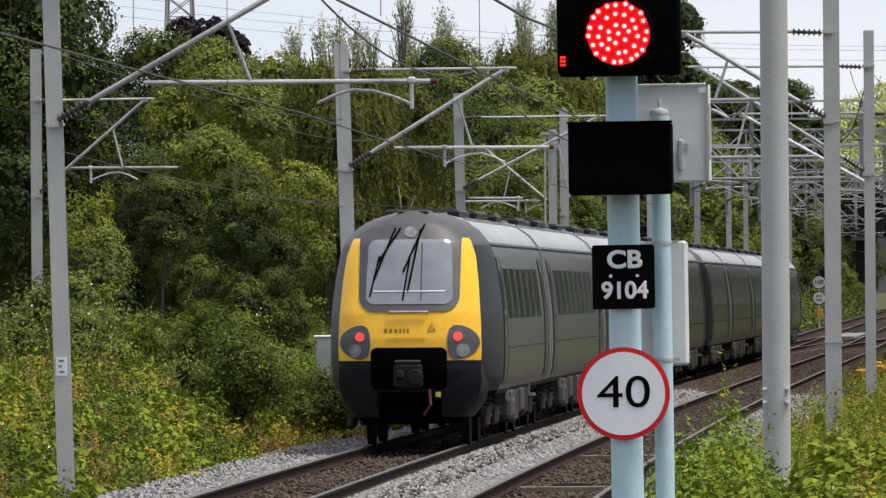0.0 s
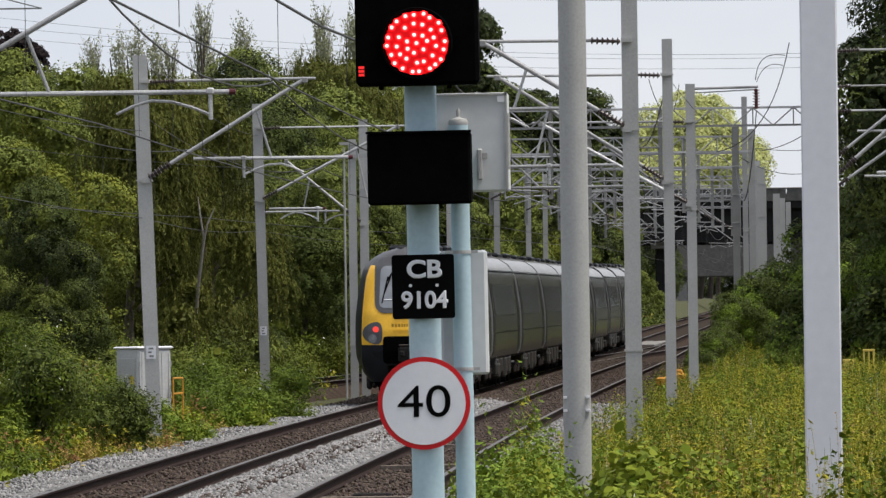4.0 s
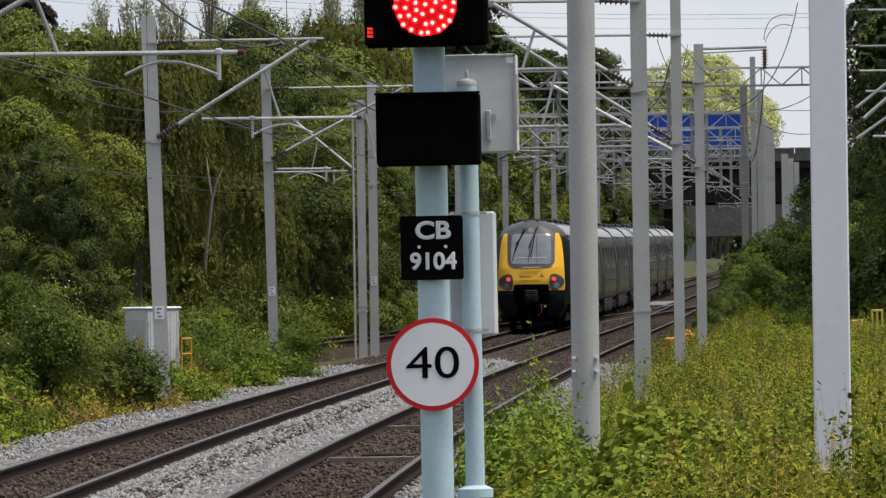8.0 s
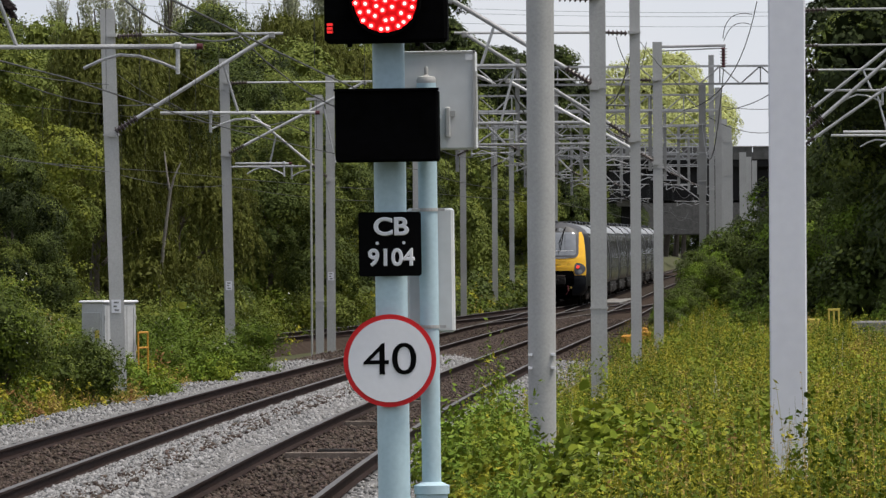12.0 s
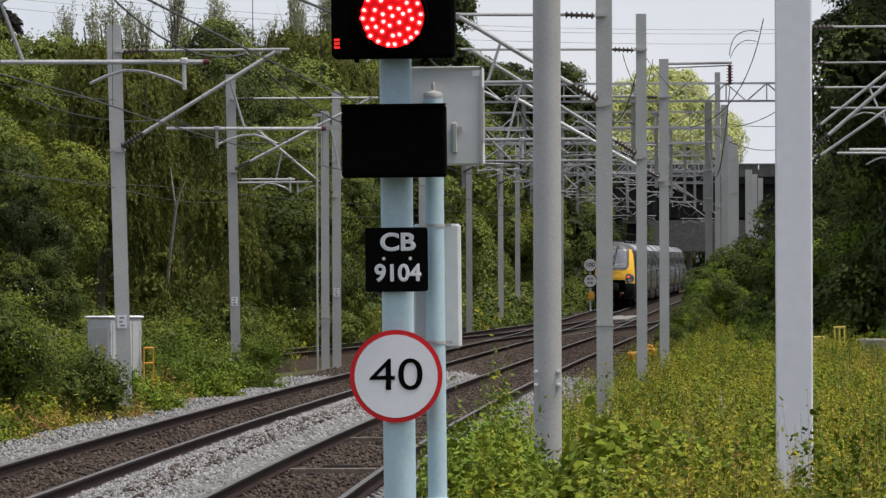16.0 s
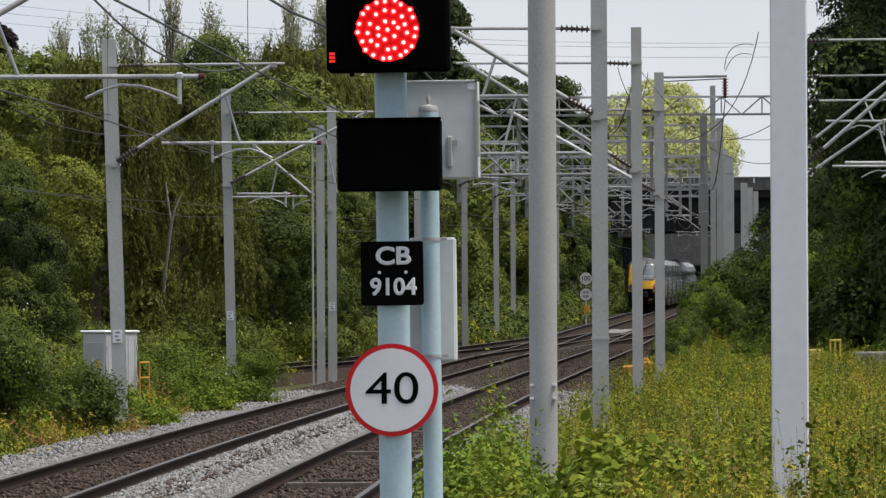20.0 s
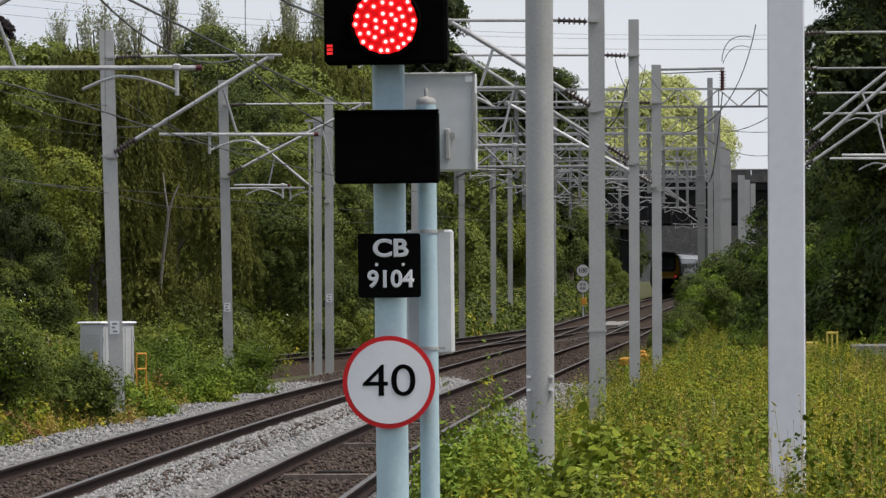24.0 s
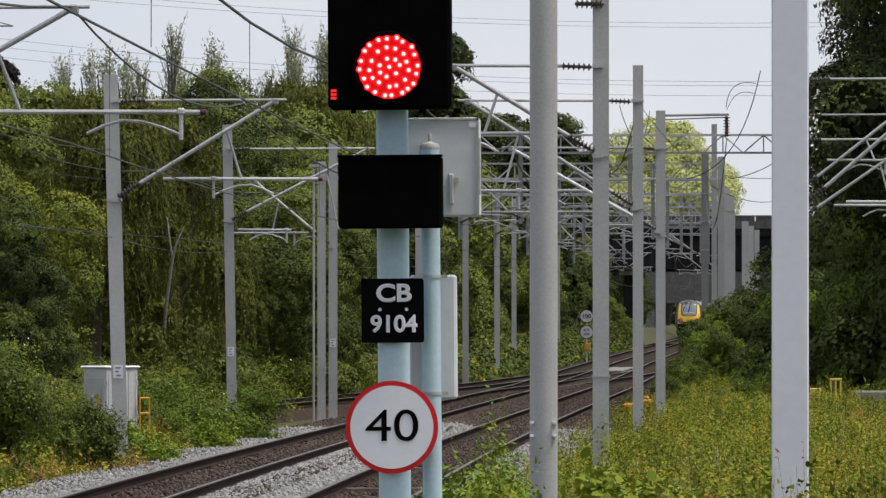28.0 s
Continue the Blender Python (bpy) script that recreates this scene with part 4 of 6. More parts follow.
def power_lines():
    t = thing("power_line", "thin pale power lines high across the sky", "power line")
    for z0, k, dy in ((53.6, 1.0, 0), (53.0, 0.93, 4), (43.6, 1.12, 0), (43.0, 1.0, 4), (41.4, 1.0, 9)):
        pts = []
        for i in range(41):
            x = -260 + 340 * i / 40
            pts.append((x, 1500 + dy, z0 + k * 4.1e-5 * 10.33 * (x + 10) ** 2))
        part("line", Shape().path(pts, 0.045, 4), "wire_far", t)


power_lines()


# ---- train ----
# half widths of the body by height over the rails
SECTION = [(0.86, 1.27), (1.05, 1.345), (1.35, 1.365), (1.75, 1.365), (2.05, 1.355), (2.40, 1.315), (2.75, 1.265), (3.02, 1.215), (3.22, 1.14),
           (3.40, 1.0), (3.54, 0.80), (3.64, 0.55), (3.70, 0.30), (3.72, 0.12)]


def face_half(z):
    return float(np.interp(z, [0.86, 1.1, 1.5, 2.0, 2.6, 3.0, 3.25, 3.45, 3.6, 3.72], [1.02, 1.10, 1.13, 1.115, 1.07, 1.02, 0.93, 0.76, 0.50, 0.12]))


def face_y(x, z):
    """How far the nose lies back at that spot."""
    back = float(np.interp(z, [0.8, 1.2, 1.7, 2.1, 3.2, 3.5, 3.72], [0.10, 0.0, 0.02, 0.10, 0.62, 0.86, 1.2]))
    u = abs(x) / max(face_half(z), 0.2)
    return back + 0.10 * u * u + 0.26 * u ** 5


def patch(outline, lift, mats, name, parent, centre=None, label="", rings=5):
    """A piece that lies on the nose, by its outline in x and z."""
    fine = []
    for (xa, za), (xb, zb) in zip(outline, outline[1:] + outline[:1]):
        m = max(int(math.hypot(xb - xa, zb - za) / 0.06), 1)
        fine += [(xa + (xb - xa) * k / m, za + (zb - za) * k / m) for k in range(m)]
    outline = fine
    rings *= 3
    cx = sum(p[0] for p in outline) / len(outline) if centre is None else centre[0]
    cz = sum(p[1] for p in outline) / len(outline) if centre is None else centre[1]
    s = Shape()
    n = len(outline)
    s.v.append((cx, face_y(cx, cz) - lift, cz))
    for r in range(1, rings + 1):
        for x, z in outline:
            px, pz = cx + (x - cx) * r / rings, cz + (z - cz) * r / rings
            s.v.append((px, face_y(px, pz) - lift, pz))
    for x, z in outline:
        s.v.append((x, face_y(x, z) + 0.03, z))
    for j in range(n):
        s.f.append((0, 1 + j, 1 + (j + 1) % n))
        for r in range(rings):
            a, b = 1 + r * n + j, 1 + r * n + (j + 1) % n
            s.f.append((a, a + n, b + n, b))
    s.mi = [0] * len(s.f)
    return part(name, s, mats, parent, label, smooth=True)


def rounded(x0, z0, x1, z1, r, skew=0.0, n=6):
    """Outline of a rounded rectangle; skew narrows its top."""
    pts = []
    for cx, cz, a0 in ((x1 - r, z1 - r, 0), (x0 + r, z1 - r, 90), (x0 + r, z0 + r, 180), (x1 - r, z0 + r, 270)):
        for k in range(n + 1):
            a = radians(a0 + 90 * k / n)
            x, z = cx + r * math.cos(a), cz + r * math.sin(a)
            w = 1 - skew * (z - z0) / (z1 - z0)
            pts.append((x * w, z))
    return pts


def bogie(parent, y):
    b = part("bogie", Shape().box((0.98, y, 0.52), (0.14, 3.3, 0.20), 0.04).box((-0.98, y, 0.52), (0.14, 3.3, 0.20), 0.04)
             .box((0, y, 0.55), (2.0, 0.5, 0.22), 0.04), "under", parent)
    for dy in (-1.3, 1.3):
        for x in (-0.755, 0.755):
            w = Shape().lathe((x - 0.065, y + dy, 0.40), (1, 0, 0), [(0, 0.40), (0.10, 0.395), (0.105, 0.43), (0.13, 0.43)], 24)
            part("wheel", w, "under", b)
        part("axle", Shape().tube((-0.8, y + dy, 0.40), (0.8, y + dy, 0.40), 0.08), "under", b)
        for x in (-1.06, 1.06):
            ax = Shape().box((x, y + dy, 0.42), (0.14, 0.32, 0.32), 0.05)
            for k in range(4):
                ax.lathe((x, y + dy + 0.28, 0.42 + 0.09 * k), (0, 0, 1), [(0, 0.075), (0.03, 0.10), (0.06, 0.075)], 10)
            part("axle_box", ax, "under_brown", b)
    return b


def build_car(length, nose):
    """A vehicle centred on its middle, y along the line; its nose, if any, looks to -y."""
    car = thing("train_car", "dark grey passenger train driving car with a yellow nose" if nose else "dark grey passenger train coach", "train car", group="coupled train")
    h = length / 2
    y0 = -h + 2.5 if nose else -h + 0.25
    right = [(w, z) for z, w in SECTION]
    ring = [(x, z) for x, z in right] + [(-x, z) for x, z in reversed(right)]
    ends = [(y0, 1.0), (h - 0.25, 1.0)]
    s = Shape()
    rings = [[(x * k, y, z) for x, z in ring] for y, k in ends]
    s.face_grid(rings)
    for i in range(len(s.mi) - 2):
        zz = (ring[i % len(ring)][1] + ring[(i + 1) % len(ring)][1]) / 2
        s.mi[i] = 1 if zz > 3.12 else 0
    body = part("body", s, ["train_grey", "train_roof"], car, smooth=True)
    # gangway or nose end
    if nose:
        zs = [0.86 + (3.72 - 0.86) * i / 52 for i in range(53)]
        us = [-1 + 2 * j / 40 for j in range(41)]
        f = Shape()
        f.v = [(u * face_half(z), -h + face_y(u * face_half(z), z), z) for z in zs for u in us]
        for i in range(52):
            for j in range(40):
                a = i * 41 + j
                f.f.append((a, a + 1, a + 42, a + 41))
                f.mi.append(0 if 1.32 < zs[i] < 3.28 else (1 if zs[i] > 2 else 2))
        nf = part("nose", f, ["train_yellow", "train_nose", "train_dark"], car, "yellow and dark grey nose", smooth=True)
        for side in (1, -1):
            c = Shape()
            rows = []
            for z in zs:
                hb = float(np.interp(z, [q[0] for q in SECTION], [q[1] for q in SECTION]))
                hf = face_half(z)
                yf = -h + face_y(hf, z)
                row = []
                for k in range(9):
                    u = k / 8
                    e = 1 - (1 - u) ** 2.4
                    row.append((side * (hf + (hb - hf) * e), yf + (y0 - yf) * u, z))
                rows.append(row)
            c.face_grid(rows, closed=False, caps=False)
            for i in range(52):
                for k in range(8):
                    c.mi[i * 8 + k] = 1 if (zs[i] > 3.15) else 0
            part("cab_side", c, ["train_dark", "train_nose"], car, "dark cab side", smooth=True)
        part("cab_roof", Shape().box((0, -h + 1.85, 3.705), (0.5, 1.3, 0.03), 0.01), "train_nose", car)
        # pieces on the nose
        off = pose(0, -h, 0)

        def on(o):
            o.matrix_basis = off
            return o
        on(patch(rounded(-0.79, 2.12, 0.79, 3.50, 0.24, -0.02), 0.020, "train_nose", "screen_surround", nf, (0, 2.8), "dark grey windscreen surround", 8))
        on(patch(rounded(-0.69, 2.24, 0.69, 3.26, 0.14, 0.05), 0.032, "screen", "windscreen", nf, (0, 2.7), "windscreen with reflected sky grey in its colour", 8))
        bar = Shape().path([(x, face_y(x, 2.44) - 0.034, 2.44) for x in [-0.56 + 0.08 * k for k in range(15)]], 0.012)
        on(part("dash_edge", bar, "sign_white", nf))
        on(part("screen_divider", Shape().path([(0.19, face_y(0.19, z) - 0.030, z) for z in (2.3, 2.6, 2.9, 3.2)], 0.012), "train_nose", nf))
        on(patch([(0.1 * math.cos(a), 3.38 + 0.085 * math.sin(a)) for a in [k * math.pi / 10 for k in range(20)]], 0.036, "lamp_glass", "top_lamp", nf, (0, 3.38), "round top headlamp"))
        for x0, z0, x1, z1 in ((-0.24, 3.44, -0.56, 2.62), (-0.16, 3.44, -0.50, 2.90), (0.22, 3.50, -0.10, 2.75), (0.16, 3.42, -0.02, 2.45)):
            w = Shape().path([(x0 + (x1 - x0) * k / 6, face_y(x0 + (x1 - x0) * k / 6, z0 + (z1 - z0) * k / 6) - 0.06, z0 + (z1 - z0) * k / 6) for k in range(7)], 0.016)
            on(part("wiper", w, "plate_black", nf))
        for x0, z0, x1, z1 in ((-0.62, 2.36, -0.48, 3.0), (-0.10, 2.30, 0.0, 2.96)):
            w = Shape().path([(x0 + (x1 - x0) * k / 6, face_y(x0 + (x1 - x0) * k / 6, z0 + (z1 - z0) * k / 6) - 0.04, z0 + (z1 - z0) * k / 6) for k in range(7)], 0.014)
            on(part("wiper_blade", w, "plate_black", nf))
        on(part("handrail", Shape().path([(-0.30, face_y(0, 2.12) + 0.02, 2.10), (-0.30, face_y(0, 2.12) - 0.06, 2.12), (0.30, face_y(0, 2.12) - 0.06, 2.12), (0.30, face_y(0, 2.12) + 0.02, 2.10)], 0.02), "chrome", nf))
        for sd in (-1, 1):
            out = [(sd * (0.81 + 0.25 * math.cos(a) + 0.05 * math.cos(2 * a)), 1.64 + 0.27 * math.sin(a) + (0.06 if math.cos(a) * sd > 0 else 0) * 0) for a in [k * math.pi / 12 for k in range(24)]]
            cl = on(patch(out, 0.022, "lamp_shell", "lamp_housing", nf, (sd * 0.81, 1.64), "dark headlamp cluster"))
            for dx, dz, r, mt, nm in ((-0.04, 0.09, 0.072, "tail_red", "tail_lamp"), (0.04, -0.13, 0.105, "lamp_glass", "headlamp")):
                o = patch([(sd * (0.81 + dx) + r * math.cos(a), 1.64 + dz + r * math.sin(a)) for a in [k * math.pi / 8 for k in range(16)]], 0.034, mt, nm, cl, rings=2)
        # faint maker's marks as plain bars and a triangle
        for k, (bx, bw) in enumerate(((-0.36, 0.07), (-0.28, 0.06), (-0.20, 0.06), (-0.13, 0.05), (-0.07, 0.05), (-0.01, 0.04))):
            on(part("mark_bar", Shape().box((bx, face_y(bx, 1.82) - 0.006, 1.82), (bw * 0.7, 0.006, 0.07)), "text_grey", nf))
        on(part("mark_line", Shape().box((-0.05, face_y(0, 1.69) - 0.004, 1.69), (0.62, 0.006, 0.05)), "train_yellow", nf))
        tri = Shape().path([(0.30, face_y(0.3, 1.84) - 0.008, 1.82), (0.37, face_y(0.3, 1.9) - 0.008, 1.95), (0.42, face_y(0.4, 1.84) - 0.008, 1.82), (0.30, face_y(0.3, 1.84) - 0.008, 1.82)], 0.009)
        on(part("mark_triangle", tri, "text_grey", nf))
        # coupler recess, valance and buffers
        # no hollow here: a flat black patch stands for the recess's dark inside
        on(patch(rounded(-0.60, 0.9, 0.60, 1.56, 0.1), 0.022, "black", "coupler_recess", nf, (0, 1.25), "coupler recess drawn as a flat black patch"))
        cp = part("coupler", Shape().box((0, -h - 0.12, 1.12), (0.44, 0.5, 0.40), 0.05).box((-0.12, -h - 0.40, 1.14), (0.14, 0.12, 0.16), 0.04)
                  .lathe((0.12, -h - 0.34, 1.10), (0, -1, 0), [(0, 0.13), (0.08, 0.11), (0.08, 0.05)], 16), "under", car, "dark automatic coupler")
        part("coupler_cover", Shape().box((0, -h - 0.15, 1.34), (0.40, 0.42, 0.05), 0.02), "under_brown", cp)
        for sd in (-1, 1):
            v = Shape()
            rws = []
            for z, xo, yy in ((1.30, 1.12, 0.22), (1.0, 1.13, 0.20), (0.7, 1.04, 0.30), (0.46, 0.86, 0.44)):
                rws.append([(sd * 0.50, -h + yy - 0.10, z), (sd * xo * 0.8, -h + yy - 0.06, z), (sd * xo, -h + yy + 0.12, z), (sd * (xo + 0.1), -h + 1.2, z), (sd * 0.50, -h + 1.2, z)])
            v.face_grid(rws)
            part("valance", v, "train_dark", car, "black front valance", smooth=True)
        part("yellow_tag", Shape().box((0.46, -h + 0.02, 0.82), (0.08, 0.03, 0.08)), "yellow", car)
        # guard coloured black to carry the shadow below the nose
        part("obstacle_guard", Shape().box((0, -h + 0.95, 0.54), (1.7, 0.4, 0.36), 0.08), "black", car)
        part("brake_hose", Shape().path([(0.32, -h + 0.02, 0.9), (0.35, -h - 0.12, 0.66), (0.24, -h - 0.1, 0.5)], 0.025), "insulator_red", car)
    else:
        part("gangway", Shape().box((0, -h + 0.12, 2.0), (1.3, 0.3, 2.2), 0.08), "tyre", car)
    part("gangway", Shape().box((0, h - 0.12, 2.0), (1.3, 0.3, 2.2), 0.08), "tyre", car)
    # skirts, tanks and bogies
    part("floor_pan", Shape().box((0, (y0 + h - 0.3) / 2, 0.84), (2.5, h - 0.3 - y0, 0.12), 0.03), "under", car)
    for b in (-h + 3.9, h - 3.6):
        bogie(car, b)
    n_case = int((length - 12.2) / 1.35)
    step = (length - 12.2) / n_case
    for k in range(n_case):
        a = -h + 6.2 + step * k
        deep = (0.50, 0.58, 0.44)[k % 3]
        part("underfloor_case", Shape().box((0, a + step / 2 - 0.06, 0.84 - deep / 2), (2.56 - 0.05 * (k % 2), step - 0.14, deep), 0.06), ("train_skirt", "under_brown", "train_skirt", "under")[k % 4], car)
    for sd in (1, -1):
        for yy in (-h + 5.9, h - 5.7):
            part("step_bracket", Shape().box((sd * 1.30, yy, 0.66), (0.10, 0.34, 0.05)).box((sd * 1.24, yy, 0.80), (0.05, 0.05, 0.3)), "train_edge", car)
    # windows and doors on both sides
    wy = []
    y = (-h + 4.3) if nose else (-h + 3.1)
    while y + 1.55 < h - 2.9:
        wy.append(y + 0.775)
        y += 1.95
    for sd in (1, -1):
        for c in wy:
            w = Shape()
            rws = []
            for z, x in ((1.99, 1.361), (2.4, 1.318), (2.80, 1.259)):
                rws.append([(sd * (x + 0.004), c - 0.76, z), (sd * (x + 0.004), c + 0.76, z), (sd * (x - 0.03), c + 0.76, z), (sd * (x - 0.03), c - 0.76, z)])
            w.face_grid(rws)
            part("window", w, "glass", car)
        for dc in ((-h + 3.2 if nose else -h + 1.7), h - 1.7):
            d = Shape()
            rws = []
            for z, x in ((0.95, 1.30), (1.05, 1.345), (1.35, 1.365), (1.75, 1.365), (2.05, 1.355), (2.40, 1.315), (2.75, 1.265), (2.98, 1.222)):
                rws.append([(sd * (x + 0.012), dc - 0.45, z), (sd * (x + 0.012), dc + 0.45, z), (sd * (x - 0.03), dc + 0.45, z), (sd * (x - 0.03), dc - 0.45, z)])
            d.face_grid(rws)
            dr = part("door", d, "train_grey", car)
            g = Shape()
            g.face_grid([[(sd * (x + 0.016), dc - 0.22, z), (sd * (x + 0.016), dc + 0.22, z), (sd * (x - 0.01), dc + 0.22, z), (sd * (x - 0.01), dc - 0.22, z)] for z, x in ((1.95, 1.36), (2.4, 1.315), (2.75, 1.265))])
            part("door_window", g, "glass", dr)
            sl = Shape()
            for e in (-0.47, 0.47):
                sl.face_grid([[(sd * (x + 0.018), dc + e - 0.03, z), (sd * (x + 0.018), dc + e + 0.03, z), (sd * (x - 0.02), dc + e + 0.03, z), (sd * (x - 0.02), dc + e - 0.03, z)]
                              for z, x in ((0.95, 1.30), (1.05, 1.345), (1.35, 1.365), (1.75, 1.365), (2.05, 1.355), (2.40, 1.315), (2.75, 1.265), (2.98, 1.222))])
            part("door_seal", sl, "tyre", dr)
        part("waist_line", Shape().box((sd * 1.366, (y0 + h) / 2, 1.52), (0.008, h - y0 - 0.4, 0.02)), "train_dark", car)
        part("gutter", Shape().box((sd * 1.165, (y0 + h) / 2, 3.17), (0.03, h - y0 - 0.4, 0.03)), "train_dark", car)
    # pale ribs round the body at the car's ends, coloured as the seams' lit edges
    for ye in ((h - 0.34,) if nose else (-h + 0.34, h - 0.34)):
        part("end_rib", Shape().face_grid([[(x * 1.012, ye + e, z + 0.012 * (z > 3.3)) for x, z in ring] for e in (-0.07, 0.07)]), "train_edge", car, smooth=True)
    # roof gear
    for k, (yy, L, w, z) in enumerate(((-h + 5.2, 3.0, 1.2, 3.76), (-h + 9.5, 2.2, 1.0, 3.75), (0.8, 3.4, 1.25, 3.77), (h - 6.2, 2.4, 1.0, 3.75), (h - 2.6, 1.8, 1.2, 3.76))):
        r = Shape().box((0, yy, z - 0.07), (w, L, 0.16), 0.05)
        part("roof_unit", r, "train_dark" if k != 3 else "train_nose", car)
    rl = Shape()
    for x in (-0.72, -0.4, 0.4, 0.72):
        rl.box((x, (y0 + h) / 2, 3.60 if abs(x) > 0.6 else 3.69), (0.03, h - y0 - 1.0, 0.03))
    part("roof_rib", rl, "train_roof", car)
    return car


CAR_D, CAR_M = 18.8, 22.6
driving, coach = build_car(CAR_D, True), build_car(CAR_M, False)
TRAIN = []           # car, distance of its middle from the tail, turned round
at = 0.0
for unit in range(2):
    for k in range(5):
        L = CAR_D if k in (0, 4) else CAR_M
        src = driving if k in (0, 4) else coach
        first = (unit == 0 and k == 0) or (unit == 0 and k == 1)
        ob = src if first else copy_thing(src, Matrix())
        TRAIN.append((ob, at + L / 2, k == 4))
        at += L


def tail_y(t):
    return 137.0 + 17.2 * t + 0.31 * t * t


def train_rows(offset, turned):
    rows = []
    for k in range(29):
        y = tail_y(k) + offset
        yaw = math.degrees(math.atan2(far_x(y - 8) - far_x(y + 8), 16))
        rows.append((float(k), pose((far_x(y - 8) + far_x(y + 8)) / 2, y, (grade(y - 8) + grade(y + 8)) / 2, 0, 0, yaw + (180 if turned else 0))))
    return rows


# ---- road bridge and lorry ----
def build_bridge():
    b = thing("road_bridge", "concrete and dark steel road bridge over the railway", "bridge", pose(0, 12, 0.13), kind="structure")
    for k in range(6):
        s = Shape()
        y = 700.6 + 7.8 * k
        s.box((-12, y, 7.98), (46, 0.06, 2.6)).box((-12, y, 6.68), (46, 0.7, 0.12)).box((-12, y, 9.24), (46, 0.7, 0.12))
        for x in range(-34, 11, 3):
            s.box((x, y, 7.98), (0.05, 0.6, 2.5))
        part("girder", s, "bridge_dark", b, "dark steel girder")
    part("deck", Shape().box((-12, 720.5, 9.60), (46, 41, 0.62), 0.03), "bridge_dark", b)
    for y in (700.0, 741):
        for k in range(16):
            part("parapet_panel", Shape().box((-33.5 + 2.9 * k, y, 10.40), (2.84, 0.25, 1.0), 0.02), "concrete_dark", b)
        part("coping", Shape().box((-12, y, 10.94), (46.4, 0.4, 0.10), 0.02), "concrete", b)
    for x, w in ((-13.4, 0.8), (-1.8, 0.9)):
        part("pier", Shape().box((x, 720.5, 2.8), (w, 36, 7.4), 0.05), "bridge_dark" if x < -5 else "concrete", b, "dark pier" if x < -5 else "")
        part("pier_cap", Shape().box((x, 720.5, 6.4), (1.5, 39, 0.5), 0.05), "concrete", b)
    for x, w in ((-150, 230), (95, 168)):
        part("approach_bank", Shape().box((x, 720.5, 4.7), (w, 40, 10.4), 0.5), "ground", b, "grassy approach bank of the road")
    fb = thing("far_bridge", "grey concrete bridge span beyond the road bridge", "bridge", kind="structure")
    part("span", Shape().box((-3.2, 985, 6.6), (26.8, 8, 4.2), 0.1), "concrete_dark", fb)
    for x in (-16, -3):
        part("pier", Shape().box((x, 985, 2.0), (1.2, 7, 6), 0.1), "concrete", fb)


build_bridge()


def build_lorry():
    """Origin on the road under the cab's front; it drives to -x."""
    l = thing("lorry", "articulated lorry with a yellow cab and a blue box trailer", "lorry")
    part("trailer", Shape().box((9.2, 0, 2.62), (12.6, 2.5, 2.9), 0.04), "lorry_blue", l, "bright blue box trailer")
    for k in range(13):
        part("trailer_rib", Shape().box((3.2 + k * 1.0, -1.262, 2.62), (0.05, 0.02, 2.8)), "lorry_blue", l)
    part("trailer_rail", Shape().box((9.2, -1.27, 1.2), (12.6, 0.03, 0.12)).box((9.2, -1.27, 4.04), (12.6, 0.03, 0.08)), "cab_grey", l)
    part("chassis", Shape().box((9.0, 0, 0.98), (12.6, 1.0, 0.3)), "under", l)
    s = Shape()
    prof = [(0.0, 0.6), (0.0, 1.7), (0.25, 2.9), (0.7, 3.5), (2.1, 3.6), (2.1, 0.6)]
    s.slab([(x, -1.2, z) for x, z in prof], (0, 2.4, 0))
    cab_ = part("cab", s, "lorry_yellow", l, "yellow cab")
    part("windscreen", Shape().slab([(0.03, -1.0, 1.9), (0.22, -1.0, 2.75), (0.22, 1.0, 2.75), (0.03, 1.0, 1.9)], (-0.03, 0, 0)), "glass", cab_)
    part("side_window", Shape().box((0.95, -1.21, 2.3), (0.9, 0.02, 0.7)), "glass", cab_)
    part("bumper", Shape().box((0.05, 0, 0.6), (0.3, 2.4, 0.5), 0.05), "under", cab_)
    for x in (0.9, 3.0, 11.5, 12.8, 14.1):
        for y in (-1.08, 1.08):
            w = part("wheel", Shape().lathe((x, y - 0.14, 0.5), (0, 1, 0), [(0, 0.44), (0.04, 0.5), (0.24, 0.5), (0.28, 0.44)], 20), "tyre", l)
            part("rim", Shape().lathe((x, y - 0.15, 0.5), (0, 1, 0), [(0, 0.26), (0.02, 0.26)], 16), "galv", w)
    return l


lorry = build_lorry()
ROAD_Z = 10.05


# ---- plants ----
def crown_points(rng, n, lobes, per=14, tuft=0.30, shell=0.62, squash=0.85):
    """Leaf places: twigs sit on the lobes (centre, radius), and each carries a tuft of leaves that droops a little."""
    c = np.array([l[0] for l in lobes])
    r = np.array([l[1] for l in lobes])
    nt = max(n // per, 1)
    pick = rng.choice(len(lobes), nt, p=r ** 2 / (r ** 2).sum())
    d = rng.normal(size=(nt, 3))
    d /= np.linalg.norm(d, axis=1, keepdims=True)
    k = rng.uniform(shell ** 3, 1.2, nt) ** (1 / 3)
    tw = c[pick] + d * (r[pick] * k)[:, None] * np.array([1, 1, squash])
    size = tuft * rng.uniform(0.5, 1.4, nt)
    idx = np.repeat(np.arange(nt), per)
    along = rng.random(len(idx))[:, None] * d[idx] * size[idx][:, None] * 1.5
    p = tw[idx] + along + rng.normal(0, 1, (len(idx), 3)) * (size[idx] * 0.5)[:, None] * np.array([1, 1, 0.7])
    return p, d[idx], pick[idx]


